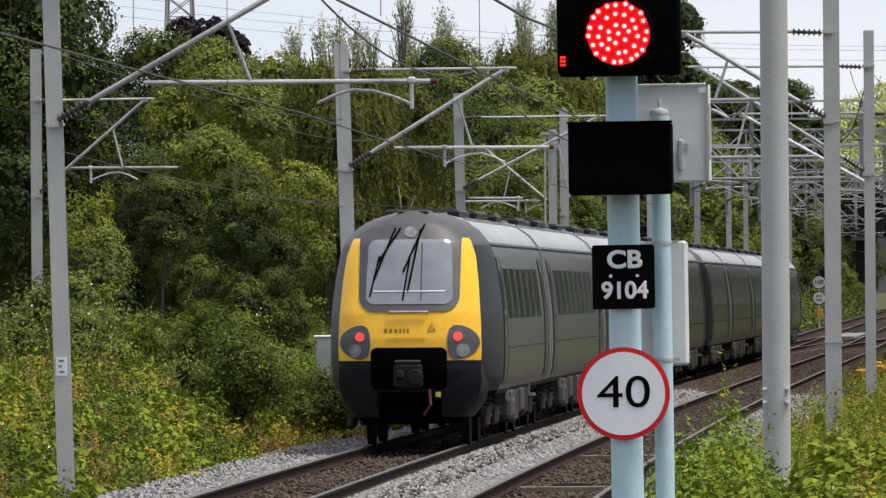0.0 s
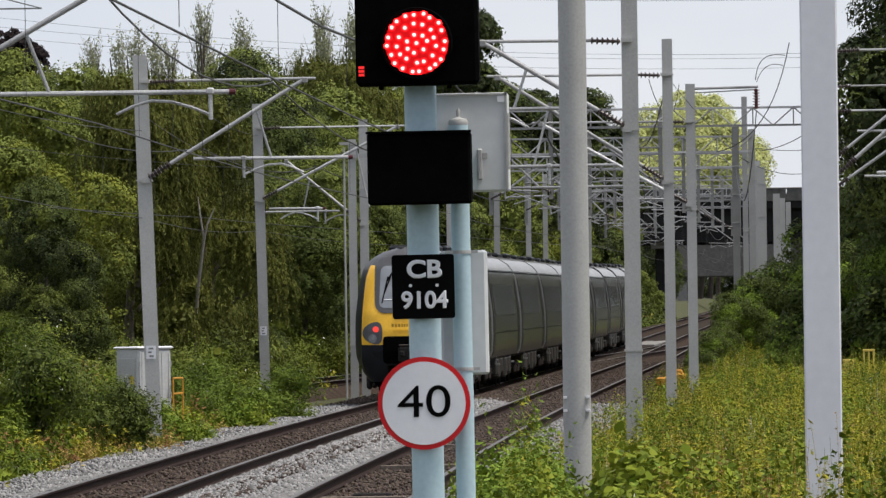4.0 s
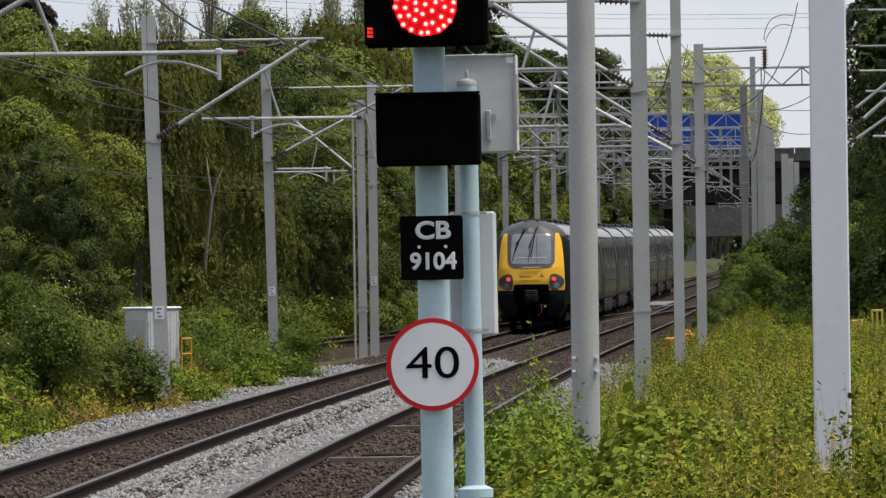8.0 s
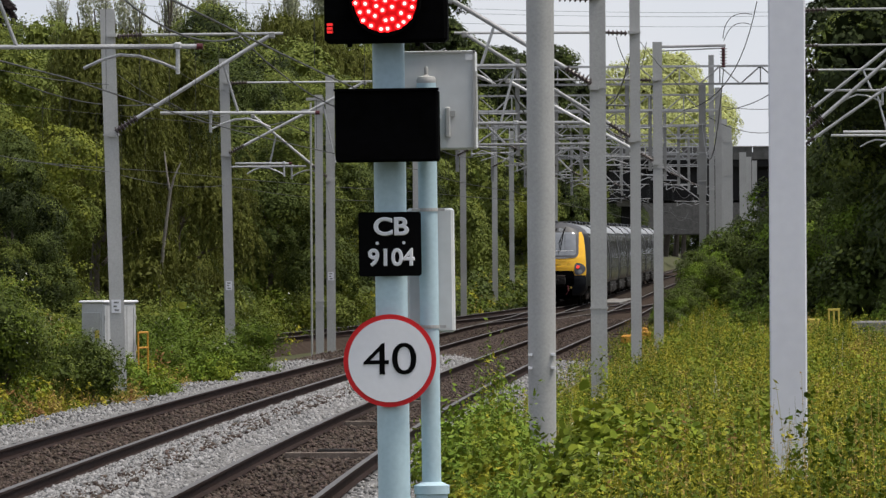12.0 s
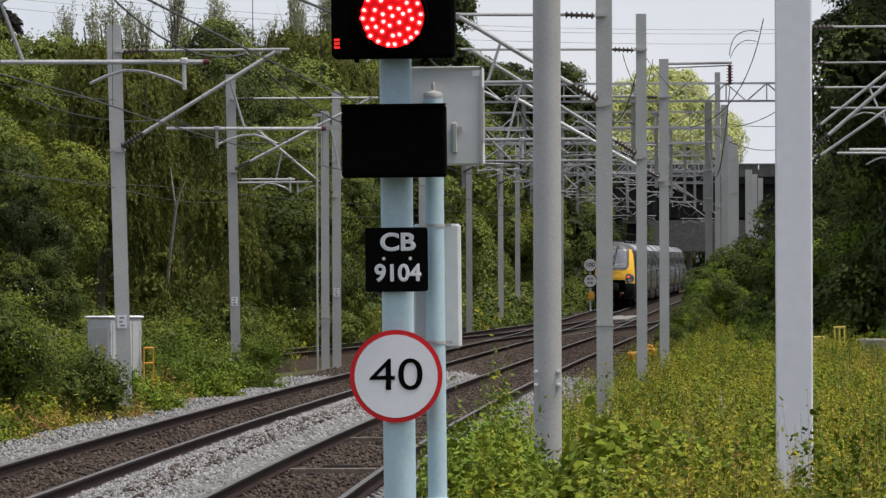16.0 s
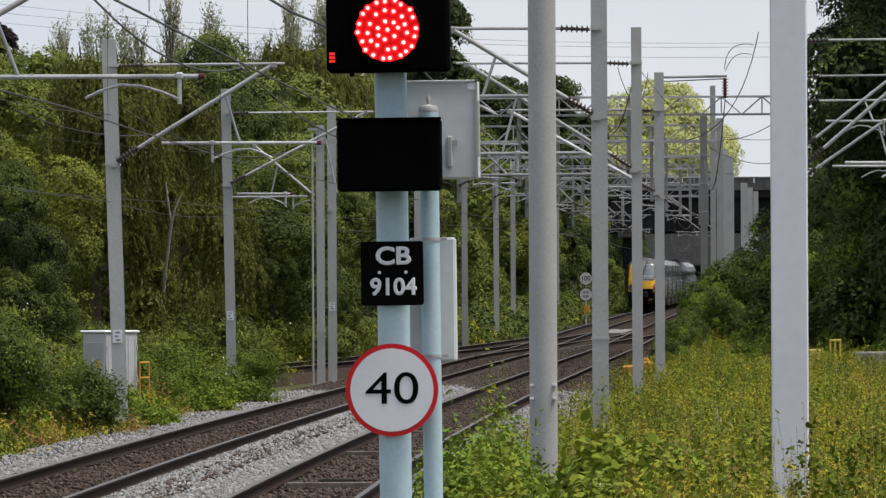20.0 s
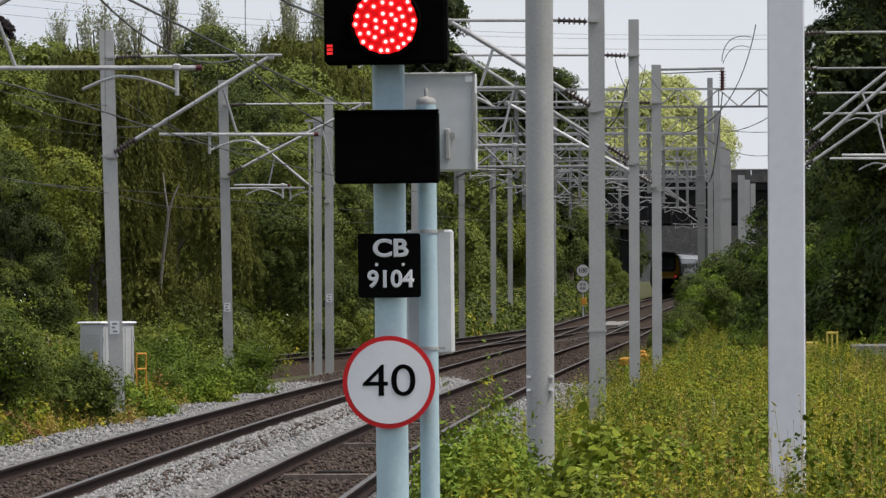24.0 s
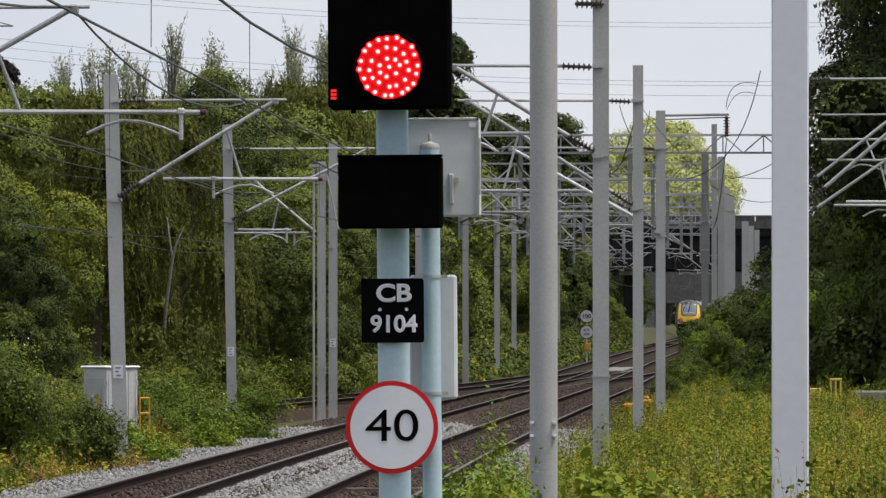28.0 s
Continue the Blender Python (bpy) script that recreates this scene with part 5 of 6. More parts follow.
def clump_points(rng, n, lobes, per, radius):
    """Leaf places: flattened domes of leaves, set on the outer skin of the lobes, with dark gaps between them."""
    c = np.array([l[0] for l in lobes])
    r = np.array([l[1] for l in lobes])
    m = max(n // per, 1)
    pick = rng.choice(len(lobes), m * 5, p=r ** 2 / (r ** 2).sum())
    d = rng.normal(size=(m * 5, 3)) + np.array([0, 0, 0.25])
    d /= np.linalg.norm(d, axis=1, keepdims=True)
    at_ = c[pick] + d * (r[pick] * rng.uniform(0.86, 1.12, m * 5))[:, None] * np.array([1, 1, 0.85])
    depth = (np.linalg.norm(at_[:, None] - c[None], axis=2) / r[None]).min(1)
    outer = np.nonzero(depth > 0.80)[0][:m]
    at_, d, pick = at_[outer], d[outer], pick[outer]
    up = d + np.array([0, 0, 0.55])
    up /= np.linalg.norm(up, axis=1, keepdims=True)
    size = radius * rng.uniform(0.55, 1.45, len(at_))
    idx = np.repeat(np.arange(len(at_)), per)
    v = rng.normal(size=(len(idx), 3))
    v /= np.linalg.norm(v, axis=1, keepdims=True)
    dot = (v * up[idx]).sum(1)
    v += up[idx] * np.where(dot < -0.15, -2 * dot, 0)[:, None]
    flat = v - up[idx] * ((v * up[idx]).sum(1) * 0.45)[:, None]
    p = at_[idx] + flat * (size[idx] * rng.uniform(0.35, 1.08, len(idx)) ** 0.6)[:, None] - np.array([0, 0, 1]) * (size[idx] * 0.25 * rng.random(len(idx)))[:, None]
    nr = v * 0.8 + up[idx] * 0.6 + rng.normal(0, 0.38, v.shape)
    return p, nr, pick[idx], rng.random(len(at_))[idx]


def rising_points(rng, n, height, spread, per=20):
    """Leaf places along steep twigs of a slender tree, and the twigs as thin blades."""
    m = n // per
    h0 = height * rng.uniform(0.22, 0.93, m)
    a = rng.uniform(0, 6.28, m)
    side = np.stack([np.cos(a), np.sin(a), np.zeros(m)], 1)
    v = h0 / height
    L = height * rng.uniform(0.06, 0.17, m) * (1.15 - 0.6 * v)
    way = side * rng.uniform(0.15, 0.5, m)[:, None] + np.array([0, 0, 1.0])
    root = side * (spread * 0.34 * (1 - v) ** 0.7 * rng.random(m))[:, None] + np.stack([np.zeros(m), np.zeros(m), h0], 1)
    idx = np.repeat(np.arange(m), per)
    u = rng.random(len(idx))
    p = root[idx] + way[idx] * (L[idx] * u)[:, None] + rng.normal(0, 0.05, (len(idx), 3))
    nr = side[idx] + rng.normal(0, 0.6, p.shape)
    w = np.cross(way, np.array([0.0, 1.0, 0.0])) * 0.012
    tip = root + way * (L * 1.12)[:, None]
    twigs = np.stack([root - w, root + w, tip + w * 0.3, tip - w * 0.3], 1)
    return p, nr, way[idx], twigs


def hanging_points(rng, n, lobes, per=34):
    """Leaf places along twigs that arch out of the lobes and hang down."""
    c = np.array([l[0] for l in lobes])
    r = np.array([l[1] for l in lobes])
    m = n // per
    pick = rng.choice(len(lobes), m, p=r ** 2 / (r ** 2).sum())
    d = rng.normal(size=(m, 3)) + np.array([0, 0, 0.5])
    d /= np.linalg.norm(d, axis=1, keepdims=True)
    root = c[pick] + d * (r[pick] * rng.uniform(0.7, 1.05, m))[:, None]
    fall = 0.5 + 1.9 * rng.random(m) ** 1.5
    idx = np.repeat(np.arange(m), per)
    u = rng.random(len(idx))
    out = d[idx] * np.array([1, 1, 0]) * (0.35 * np.sqrt(u))[:, None]
    p = root[idx] + out - np.array([0, 0, 1]) * (fall[idx] * u)[:, None] + rng.normal(0, 0.045, (len(idx), 3))
    nr = d[idx] * np.array([1, 1, 0.4]) + rng.normal(0, 0.35, p.shape)
    return p, nr, np.tile(np.array([[0.0, 0.0, -1.0]]), (len(idx), 1)) + d[idx] * 0.3, pick[idx]


def make_tree(seed, height, spread, leaf, n, mats, bark="bark", kind="round", low=0.12, label="leafy tree in full summer leaf", lobes_n=30, per=14, tuft=0.26):
    rng = np.random.default_rng(seed)
    t = thing("tree", label, "tree")
    lobes = []
    for k in range(lobes_n):
        h = low + (1 - low) * rng.random() ** 0.85
        v = (h - low) / (1 - low)
        if kind == "round":
            env = math.sin(math.pi * min(max(0.10 + 0.86 * v, 0), 1)) ** 0.55
        elif kind == "tall":
            env = (1 - v) ** 0.6 * 0.9 + 0.10
        else:
            env = 1.0 - 0.62 * v ** 2
        a = rng.uniform(0, 6.28)
        rr = spread / 2 * env * math.sqrt(rng.random()) * 0.95
        rad = spread * rng.uniform(0.11, 0.22) * ((0.45 + 0.4 * (1 - v)) if kind == "tall" else 1)
        lobes.append(((rr * math.cos(a), rr * math.sin(a), h * height - rad * 0.5), rad))
    mats = list(mats) if isinstance(mats, (list, tuple)) else [mats]
    tone = rng.integers(0, len(mats), len(lobes))
    axis = None
    if kind == "tall":
        p, nr, axis, twigs = rising_points(rng, n, height, spread)
        tones = np.zeros(len(p), int)
        part("twig_spray", quads("twig_spray", twigs, bark), None, t)
    elif kind == "willow":
        p, nr, axis, own = hanging_points(rng, n, lobes)
        tones = tone[own]
    else:
        p, nr, own, clump = clump_points(rng, n, lobes, per, tuft)
        tones = np.where(clump < 0.7, tone[own], (clump * 997).astype(int) % len(mats))
    keep = p[:, 2] > 0.1
    p, nr, tones = p[keep], nr[keep], tones[keep]
    q = leaf_quads(rng, p, nr, leaf, leaf * (0.26 if kind == "willow" else 0.6), axis=None if axis is None else axis[keep])
    # coarser sprays fill the inside of the lobes
    fill = 60 if kind == "tall" else 6500
    pick = rng.integers(0, len(lobes), fill)
    dd = rng.normal(size=(fill, 3))
    dd /= np.linalg.norm(dd, axis=1, keepdims=True)
    inner = np.array([lobes[k][0] for k in pick]) + dd * (np.array([lobes[k][1] for k in pick]) * rng.uniform(0.05, 0.58, fill))[:, None]
    ok = inner[:, 2] > 0.2
    inner, pick = inner[ok], pick[ok]
    q = np.concatenate([q, leaf_quads(rng, inner, rng.normal(size=inner.shape) + np.array([0, -0.6, 0.2]), *((0.2, 0.12) if kind == "tall" else (0.26, 0.16) if kind == "willow" else (min(0.42, leaf * 2.1), min(0.36, leaf * 1.8))))])
    part("crown", quads("crown", q, mats, np.concatenate([tones, tone[pick]])), None, t)
    s = Shape()
    top = height * 0.8
    pts = [(0.25 * math.sin(z * 0.5 + seed), 0.2 * math.cos(z * 0.6), z) for z in [top * k / 6 for k in range(7)]]
    s.path(pts, [0.20 * height / 11 * (1 - 0.8 * k / 6) for k in range(7)], 9)
    part("trunk", s, bark, t, smooth=True)
    for (c, r) in lobes[::5]:
        z0 = min(max(c[2] * 0.6, 0.8), top * 0.85)
        part("limb", Shape().path([(0, 0, z0), (c[0] * 0.5, c[1] * 0.5, z0 + (c[2] - z0) * 0.65), c], [0.08 * height / 11, 0.055 * height / 11, 0.02], 5), bark, t)
    return t


def plant_out(src, places, seed, group):
    """Copies of a plant; the first place takes the original."""
    rng = random.Random(seed)
    for i, (x, y, k) in enumerate(places):
        m = pose(x, y, ground_z(x, y) - 0.1, 0, 0, rng.uniform(0, 360)) @ Matrix.Diagonal((k, k, k * rng.uniform(0.92, 1.08), 1))
        ob = src if i == 0 else copy_thing(src, Matrix())
        ob.matrix_basis = m
        tagged(ob, group=group)


V = {
    # near ones with fine leaves
    "g": make_tree(17, 10, 7.0, 0.120, 52000, ["leaf", "leaf_mid"], low=0.04, kind="hedge", label="dense green tree at the railway's edge", per=60, tuft=0.46),
    "h": make_tree(18, 10, 7.0, 0.120, 52000, ["leaf_dark", "leaf_mid"], low=0.04, kind="hedge", label="dense dark green tree at the railway's edge", per=60, tuft=0.46),
    "m": make_tree(19, 10, 6.5, 0.120, 52000, ["leaf_mid", "leaf_dark", "leaf"], low=0.04, kind="hedge", label="dense mid-green tree at the railway's edge", per=70, tuft=0.52),
    "y": make_tree(20, 10, 6.5, 0.125, 52000, ["leaf_yellow", "leaf"], low=0.08, label="yellow-green tree at the railway's edge", per=60, tuft=0.50),
    "c": make_tree(13, 10, 6.0, 0.17, 52000, "leaf_willow", kind="willow", low=0.1, label="olive-green willow with hanging branches"),
    # far ones
    "a": make_tree(11, 10, 7.0, 0.19, 20000, "leaf", label="bushy green tree along the railway", per=45, tuft=0.6),
    "b": make_tree(12, 10, 6.0, 0.12, 50000, ["leaf_dark", "leaf_mid"], label="tall dark green tree beside the railway", per=60, tuft=0.42),
    "n": make_tree(21, 10, 6.5, 0.18, 20000, "leaf_mid", label="mid-green tree along the railway", per=45, tuft=0.6),
    "d": make_tree(14, 10, 2.1, 0.085, 4600, "leaf_grey", kind="tall", label="slender grey-green poplar against the sky, haze in its colour", per=8, tuft=0.3, low=0.25, lobes_n=90),
    "k": make_tree(23, 10, 3.4, 0.09, 15000, "leaf_grey", kind="tall", label="narrow grey-green tree against the sky, haze in its colour", per=24, low=0.3, tuft=0.3),
    "e": make_tree(15, 10, 7.0, 0.15, 46000, "leaf_lime", low=0.38, label="lime-green tree beyond the bridge, paled for haze", per=30, tuft=0.5),
    "s": make_tree(22, 10, 10.0, 0.25, 30000, ["leaf_mid", "leaf_shrub", "leaf_mid"], kind="hedge", low=0.03, label="deep green spreading shrub near the track", per=34, tuft=0.9),
    "f": make_tree(16, 10, 3.4, 0.22, 12000, "leaf_copper", label="dark copper-leaved tree far off", per=40, tuft=0.35),
}
V["q"] = make_tree(24, 10, 3.6, 0.16, 26000, ["leaf_dark", "leaf_mid", "leaf_dark"], label="tall dark green tree behind the gantries", per=45, tuft=0.40)
rngp = random.Random(5)
P = {k: [] for k in V}


def tree_height(y):
    return float(np.interp(y, [120, 150, 190, 240, 370, 520, 700, 900], [13, 12, 11.0, 9.8, 11.2, 13.2, 14.6, 16]))


# the wall of trees seen from the line, front ones first
P["y"] += [(-22.6, 250, 0.80), (-24.5, 268, 0.86), (-18.9, 330, 0.72)]
P["h"] += [(-27.5, 232, 1.16), (-30, 250, 1.12), (-26, 214, 1.12), (-22.3, 305, 0.9), (-20.4, 318, 0.80), (-18.6, 352, 0.8), (-17.6, 372, 0.8)]
P["g"] += [(-27.0, 312, 1.04), (-25.6, 335, 1.02), (-18.2, 300, 0.84), (-24.6, 288, 0.95), (-17.4, 322, 0.7), (-19.8, 342, 1.0), (-17.3, 292, 0.8)]
P["m"] += [(-24.0, 300, 0.9), (-26.5, 280, 0.86), (-19.6, 282, 0.62), (-21.6, 330, 0.98), (-29.5, 300, 1.02), (-31, 270, 0.98), (-23, 345, 1.05)]
y = 350.0
i = 0
while y < 690:
    for row, (dx, kk) in enumerate(((-17.6, 0.84), (-22.5, 1.0))):
        x = dx + rngp.uniform(-1.2, 1.2) - float(np.interp(y, [340, 420], [2.5, 1.0]))
        yy = y + rngp.uniform(-2, 2) + row * 4
        k = tree_height(yy) * kk * rngp.uniform(0.82, 1.08) / 10
        P["anyna"[(i + row * 2) % 5]].append((x, yy, k))
    i += 1
    y += 8.5 + y * 0.016
P["c"] += [(-20.3, 258, 0.93), (-19.2, 268, 0.90), (-21.9, 296, 0.98), (-22, 390, 1.2), (-20.5, 380, 1.12)]
P["y"] += [(-25.2, 225, 0.7)]
# unseen row, added only to darken what the train's side reflects
P["h"] += [(7.0 + (q % 3), q, 1.35) for q in range(370, 700, 29)]
P["m"] += [(-20.6, 232, 0.48), (-23.2, 236, 0.52)]
P["h"] += [(-21.3, 238, 0.48), (-24.8, 240, 0.55)]
P["a"] += [(-13.9, 690, 0.3), (-15.0, 670, 0.4), (-13.3, 703, 0.24)]
P["f"] += [(-58.4, 620, 1.95), (-57.4, 624, 1.84)]
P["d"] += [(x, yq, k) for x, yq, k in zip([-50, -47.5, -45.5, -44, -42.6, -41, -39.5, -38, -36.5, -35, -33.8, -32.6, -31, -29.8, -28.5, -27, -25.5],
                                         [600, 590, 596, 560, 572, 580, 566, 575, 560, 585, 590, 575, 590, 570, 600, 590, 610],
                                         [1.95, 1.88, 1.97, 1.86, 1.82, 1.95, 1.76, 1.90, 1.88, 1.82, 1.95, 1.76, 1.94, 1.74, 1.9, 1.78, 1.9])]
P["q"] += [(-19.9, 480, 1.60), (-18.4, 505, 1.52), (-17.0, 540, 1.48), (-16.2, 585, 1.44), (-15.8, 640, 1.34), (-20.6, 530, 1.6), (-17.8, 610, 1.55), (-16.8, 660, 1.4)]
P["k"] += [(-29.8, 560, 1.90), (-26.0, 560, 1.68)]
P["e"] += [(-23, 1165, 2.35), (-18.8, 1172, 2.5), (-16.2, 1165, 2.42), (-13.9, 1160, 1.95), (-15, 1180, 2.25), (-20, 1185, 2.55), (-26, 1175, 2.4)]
P["b"] += [(5.3, 238, 1.55), (8.4, 262, 1.7), (8.0, 330, 1.7), (9.0, 280, 1.8)]
P["m"] += [(6.2, 262, 1.7), (6.4, 300, 1.6), (6.6, 345, 1.45), (5.6, 240, 1.45)]
P["h"] += [(5.6, 302, 1.55), (6.0, 275, 1.6), (9.0, 290, 1.5), (11.0, 310, 1.6), (8.6, 320, 1.4), (4.1, 315, 0.6), (4.9, 345, 0.9)]
P["g"] += [(5.0, 290, 1.3), (5.4, 262, 1.2), (4.4, 285, 0.75), (4.7, 255, 0.62)]
P["s"] += [(-4.1, 287, 0.13), (-3.7, 289, 0.17), (-3.5, 291, 0.17), (-2.85, 295, 0.24), (-2.0, 299, 0.33), (-1.1, 301, 0.33), (0.5, 303, 0.52), (1.2, 246, 0.36), (2.6, 240, 0.42), (4.0, 244, 0.42), (0.5, 262, 0.38), (1.8, 290, 0.44), (3.0, 300, 0.44), (4.2, 262, 0.40), (2.9, 250, 0.30), (2.2, 345, 0.6), (3.9, 236, 0.3), (2.2, 280, 0.36)]
P["n"] += [(-62 + 7.5 * k, 1060 + 14 * (k % 3), 1.5 + 0.12 * (k % 4)) for k in range(12) if not 5 < k < 9]
P["h"] += [(-18.6, 800, 0.9), (-19, 900, 1.0), (-17.8, 960, 0.8), (-22, 1228, 1.1), (-18, 1225, 1.0), (-14.5, 1232, 0.95), (-11, 1228, 1.0), (-7.5, 1230, 0.95), (-4, 1236, 1.0), (-1, 1230, 1.1)]
P["a"] += [(-80 + 9 * k, 1110, 1.8) for k in range(5)]
for k in V:
    plant_out(V[k], P[k], ord(k), "trees along the railway")


stem = thing("birch_stem", "bare pale forked birch stem among willow leaves", "tree", pose(-18.5, 258.0, ground_z(-18.5, 258.0) - 0.1))
part("trunk", Shape().path([(0, 0, 0), (-0.1, -0.4, 2.0), (0.1, -0.9, 3.6), (0.3, -1.3, 4.9)], [0.06, 0.055, 0.05, 0.042], 8), "bark_pale", stem, smooth=True)
part("limb", Shape().path([(0.3, -1.3, 4.85), (0.42, -1.4, 5.3), (0.62, -1.4, 5.75)], [0.036, 0.03, 0.015], 7), "bark_pale", stem, smooth=True)
part("limb", Shape().path([(0.3, -1.3, 4.85), (0.22, -1.4, 5.4), (0.14, -1.4, 6.1)], [0.036, 0.028, 0.015], 7), "bark_pale", stem, smooth=True)


def weeds(name, label, seed, clumps, stems, region, height, mats, share, leaf=0.09, per=8, size=0.3, reach=0.5):
    """Clumps of upright leafy stems over a stretch of ground. region(rng, n) gives x and y of the clumps; each clump keeps to one
    kind out of mats, by their shares, and to its own height, so that the growth is uneven."""
    rng = np.random.default_rng(seed)
    cx, cy = region(rng, clumps)
    kind = rng.choice(len(mats), clumps, p=np.array(share) / sum(share))
    ch = height * rng.uniform(0.45, 1.25, clumps) * np.array([0.8 + 0.5 * noise.noise((a * 0.5, b * 0.1, seed)) for a, b in zip(cx, cy)])
    cs = size * rng.uniform(0.5, 1.5, clumps)
    idc = np.repeat(np.arange(clumps), stems)
    n = len(idc)
    off = rng.normal(0, 1, (n, 2)) * cs[idc][:, None]
    x, y = cx[idc] + off[:, 0] * 0.55, cy[idc] + off[:, 1]
    z = np.array([ground_z(a, b) for a, b in zip(x, y)])
    fall = np.exp(-0.35 * (off ** 2).sum(1) / cs[idc] ** 2)
    h = ch[idc] * (0.35 + 0.65 * fall) * rng.uniform(0.7, 1.15, n)
    lean = off * 0.28 / np.maximum(ch[idc], 0.2)[:, None] + rng.normal(0, 0.10, (n, 2))
    idx = np.repeat(np.arange(n), per)
    u = rng.random(len(idx)) ** 0.8
    a = rng.uniform(0, 6.28, len(idx))
    ls = leaf * np.where(kind == 1, 1.35, np.where(kind == 3, 0.6, 1.0))
    rr = ls[idc][idx] * reach * rng.uniform(0.6, 1.6, len(idx))
    px = x[idx] + lean[idx, 0] * u * h[idx] + np.cos(a) * rr
    py = y[idx] + lean[idx, 1] * u * h[idx] + np.sin(a) * rr
    pz = z[idx] + u * h[idx]
    nr = np.stack([np.cos(a) * 0.9, np.sin(a) * 0.9, np.full(len(a), 1.05)], 1) + rng.normal(0, 0.38, (len(a), 3))
    L = ls[idc][idx]
    q = leaf_quads(rng, np.stack([px, py, pz], 1), nr, L, L * np.where(kind == 1, 0.68, 0.44)[idc][idx])
    w = 0.003
    tx, ty = x + lean[:, 0] * h, y + lean[:, 1] * h
    st = np.stack([np.stack([x - w, y, z - 0.05], 1), np.stack([x + w, y, z - 0.05], 1), np.stack([tx + w * 0.3, ty, z + h], 1), np.stack([tx - w * 0.3, ty, z + h], 1)], 1)
    me = quads(name, np.concatenate([q, st]), mats, np.concatenate([kind[idc][idx], kind[idc]]))
    return tagged(new(name, me), label, "weeds", kind="stuff")


def right_bank(rng, n):
    y = 60 + 250 * rng.random(n) ** 1.9
    edge = np.array([near_x(b) + 1.75 + 0.5 * noise.noise((b * 0.13, 3, 1)) + 0.5 * smooth(130, 100, b) + 0.02 * max(108 - b, 0) for b in y])
    # bare strip beside the cess near the round mast
    edge = np.maximum(edge, -0.0245 * y - 9.0 * (y > 104))
    x = edge + (5.8 + 0.012 * y) * rng.random(n)
    return x, y


def mast_foot(rng, n):
    return rng.uniform(-1.0, 1.4, n), rng.uniform(57, 66.6, n)


def sapling_tall(rng, n):
    y = rng.uniform(87, 100, n)
    return -0.0345 * y + rng.uniform(0.0, 0.16, n), y


def sapling_low(rng, n):
    y = rng.uniform(82, 98, n)
    return -0.0385 * y + rng.uniform(0.2, 0.55, n), y


def left_bank(rng, n):
    y = 92 + 190 * rng.random(n) ** 1.4
    edge = np.array([far_x(b) - 2.3 + 0.35 * noise.noise((b * 0.15, 7, 1)) - (2.6 * smooth(205, 240, b)) for b in y])
    return edge - 7.0 * rng.random(n) ** 0.8, y


def dry_patch(rng, n):
    y = rng.uniform(146, 186, n)
    return -12.35 + rng.uniform(-0.45, 0.6, n), y


def far_left(rng, n):
    y = 205 + 500 * rng.random(n) ** 1.2
    edge = np.array([min(far_x(b), third_x(b)) - 2.0 for b in y])
    return edge - 9.0 * rng.random(n) ** 0.9, y


def far_right(rng, n):
    y = 240 + 260 * rng.random(n)
    edge = np.array([near_x(b) + 1.9 for b in y])
    return edge + 7.0 * rng.random(n), y


RIGHT = ["weed", "bramble", "weed_dark", "grass_dry", "weed_red", "leaf_yellow"]
weeds("weeds_right_bank", "tall uneven yellow-green weeds and shoots beside the track", 21, 2500, 12, right_bank, 0.84, RIGHT, (33, 10, 36, 10, 4, 7), 0.050, 19, 0.40, 0.8)
weeds("low_weeds_right", "low green growth under the tall weeds", 22, 2600, 10, right_bank, 0.36, ["weed_dark", "bramble", "weed"], (40, 22, 38), 0.075, 8, 0.35)
weeds("weeds_mast_foot", "tall yellow-green shoots round the foot of a pale mast", 26, 200, 10, mast_foot, 1.5, ["weed", "weed_dark", "bramble", "grass_dry"], (45, 25, 12, 18), 0.042, 22, 0.28)
weeds("sapling_shoots", "upright light green sapling shoots beside the cess", 27, 46, 16, sapling_tall, 1.95, ["leaf_shrub", "bramble", "weed", "weed_dark"], (40, 20, 20, 20), 0.070, 28, 0.20)
weeds("low_sapling_shoots", "low light green sapling shoots beside the cess", 28, 66, 15, sapling_low, 1.15, ["leaf_shrub", "bramble", "weed", "weed_dark"], (40, 20, 20, 20), 0.070, 24, 0.20)
weeds("weeds_left_bank", "uneven yellow-green weeds and grass on the bank", 24, 1800, 18, left_bank, 0.70, RIGHT, (10, 12, 54, 17, 4, 2), 0.09, 8, 0.30)
weeds("low_weeds_left", "low green undergrowth on the bank", 25, 2000, 10, left_bank, 0.34, ["weed_dark", "bramble", "weed"], (66, 20, 14), 0.11, 7, 0.4)
weeds("dry_grass_left", "tawny dry grass and dock between the bushes", 36, 130, 16, dry_patch, 0.62, ["grass_dry", "weed_red", "weed", "leaf_yellow"], (45, 12, 25, 18), 0.06, 9, 0.28)
weeds("far_grass_left", "dark green undergrowth below the far trees", 29, 4200, 10, far_left, 0.8, ["weed_dark", "leaf_mid", "leaf", "grass_dry", "leaf_dark", "weed"], (28, 26, 14, 4, 24, 4), 0.19, 7, 0.75)
weeds("far_grass_right", "green growth beside the far track", 30, 900, 10, far_right, 0.5, RIGHT, (35, 15, 30, 10, 1, 9), 0.14, 7, 0.5)
weeds("white_flowers_left", "small white wild flowers on the bank", 34, 170, 3, left_bank, 0.80, ["flower"], (1,), 0.05, 2, 0.2)
weeds("white_flowers_right", "small white wild flowers among the weeds", 35, 110, 3, right_bank, 0.85, ["flower"], (1,), 0.042, 2, 0.2)


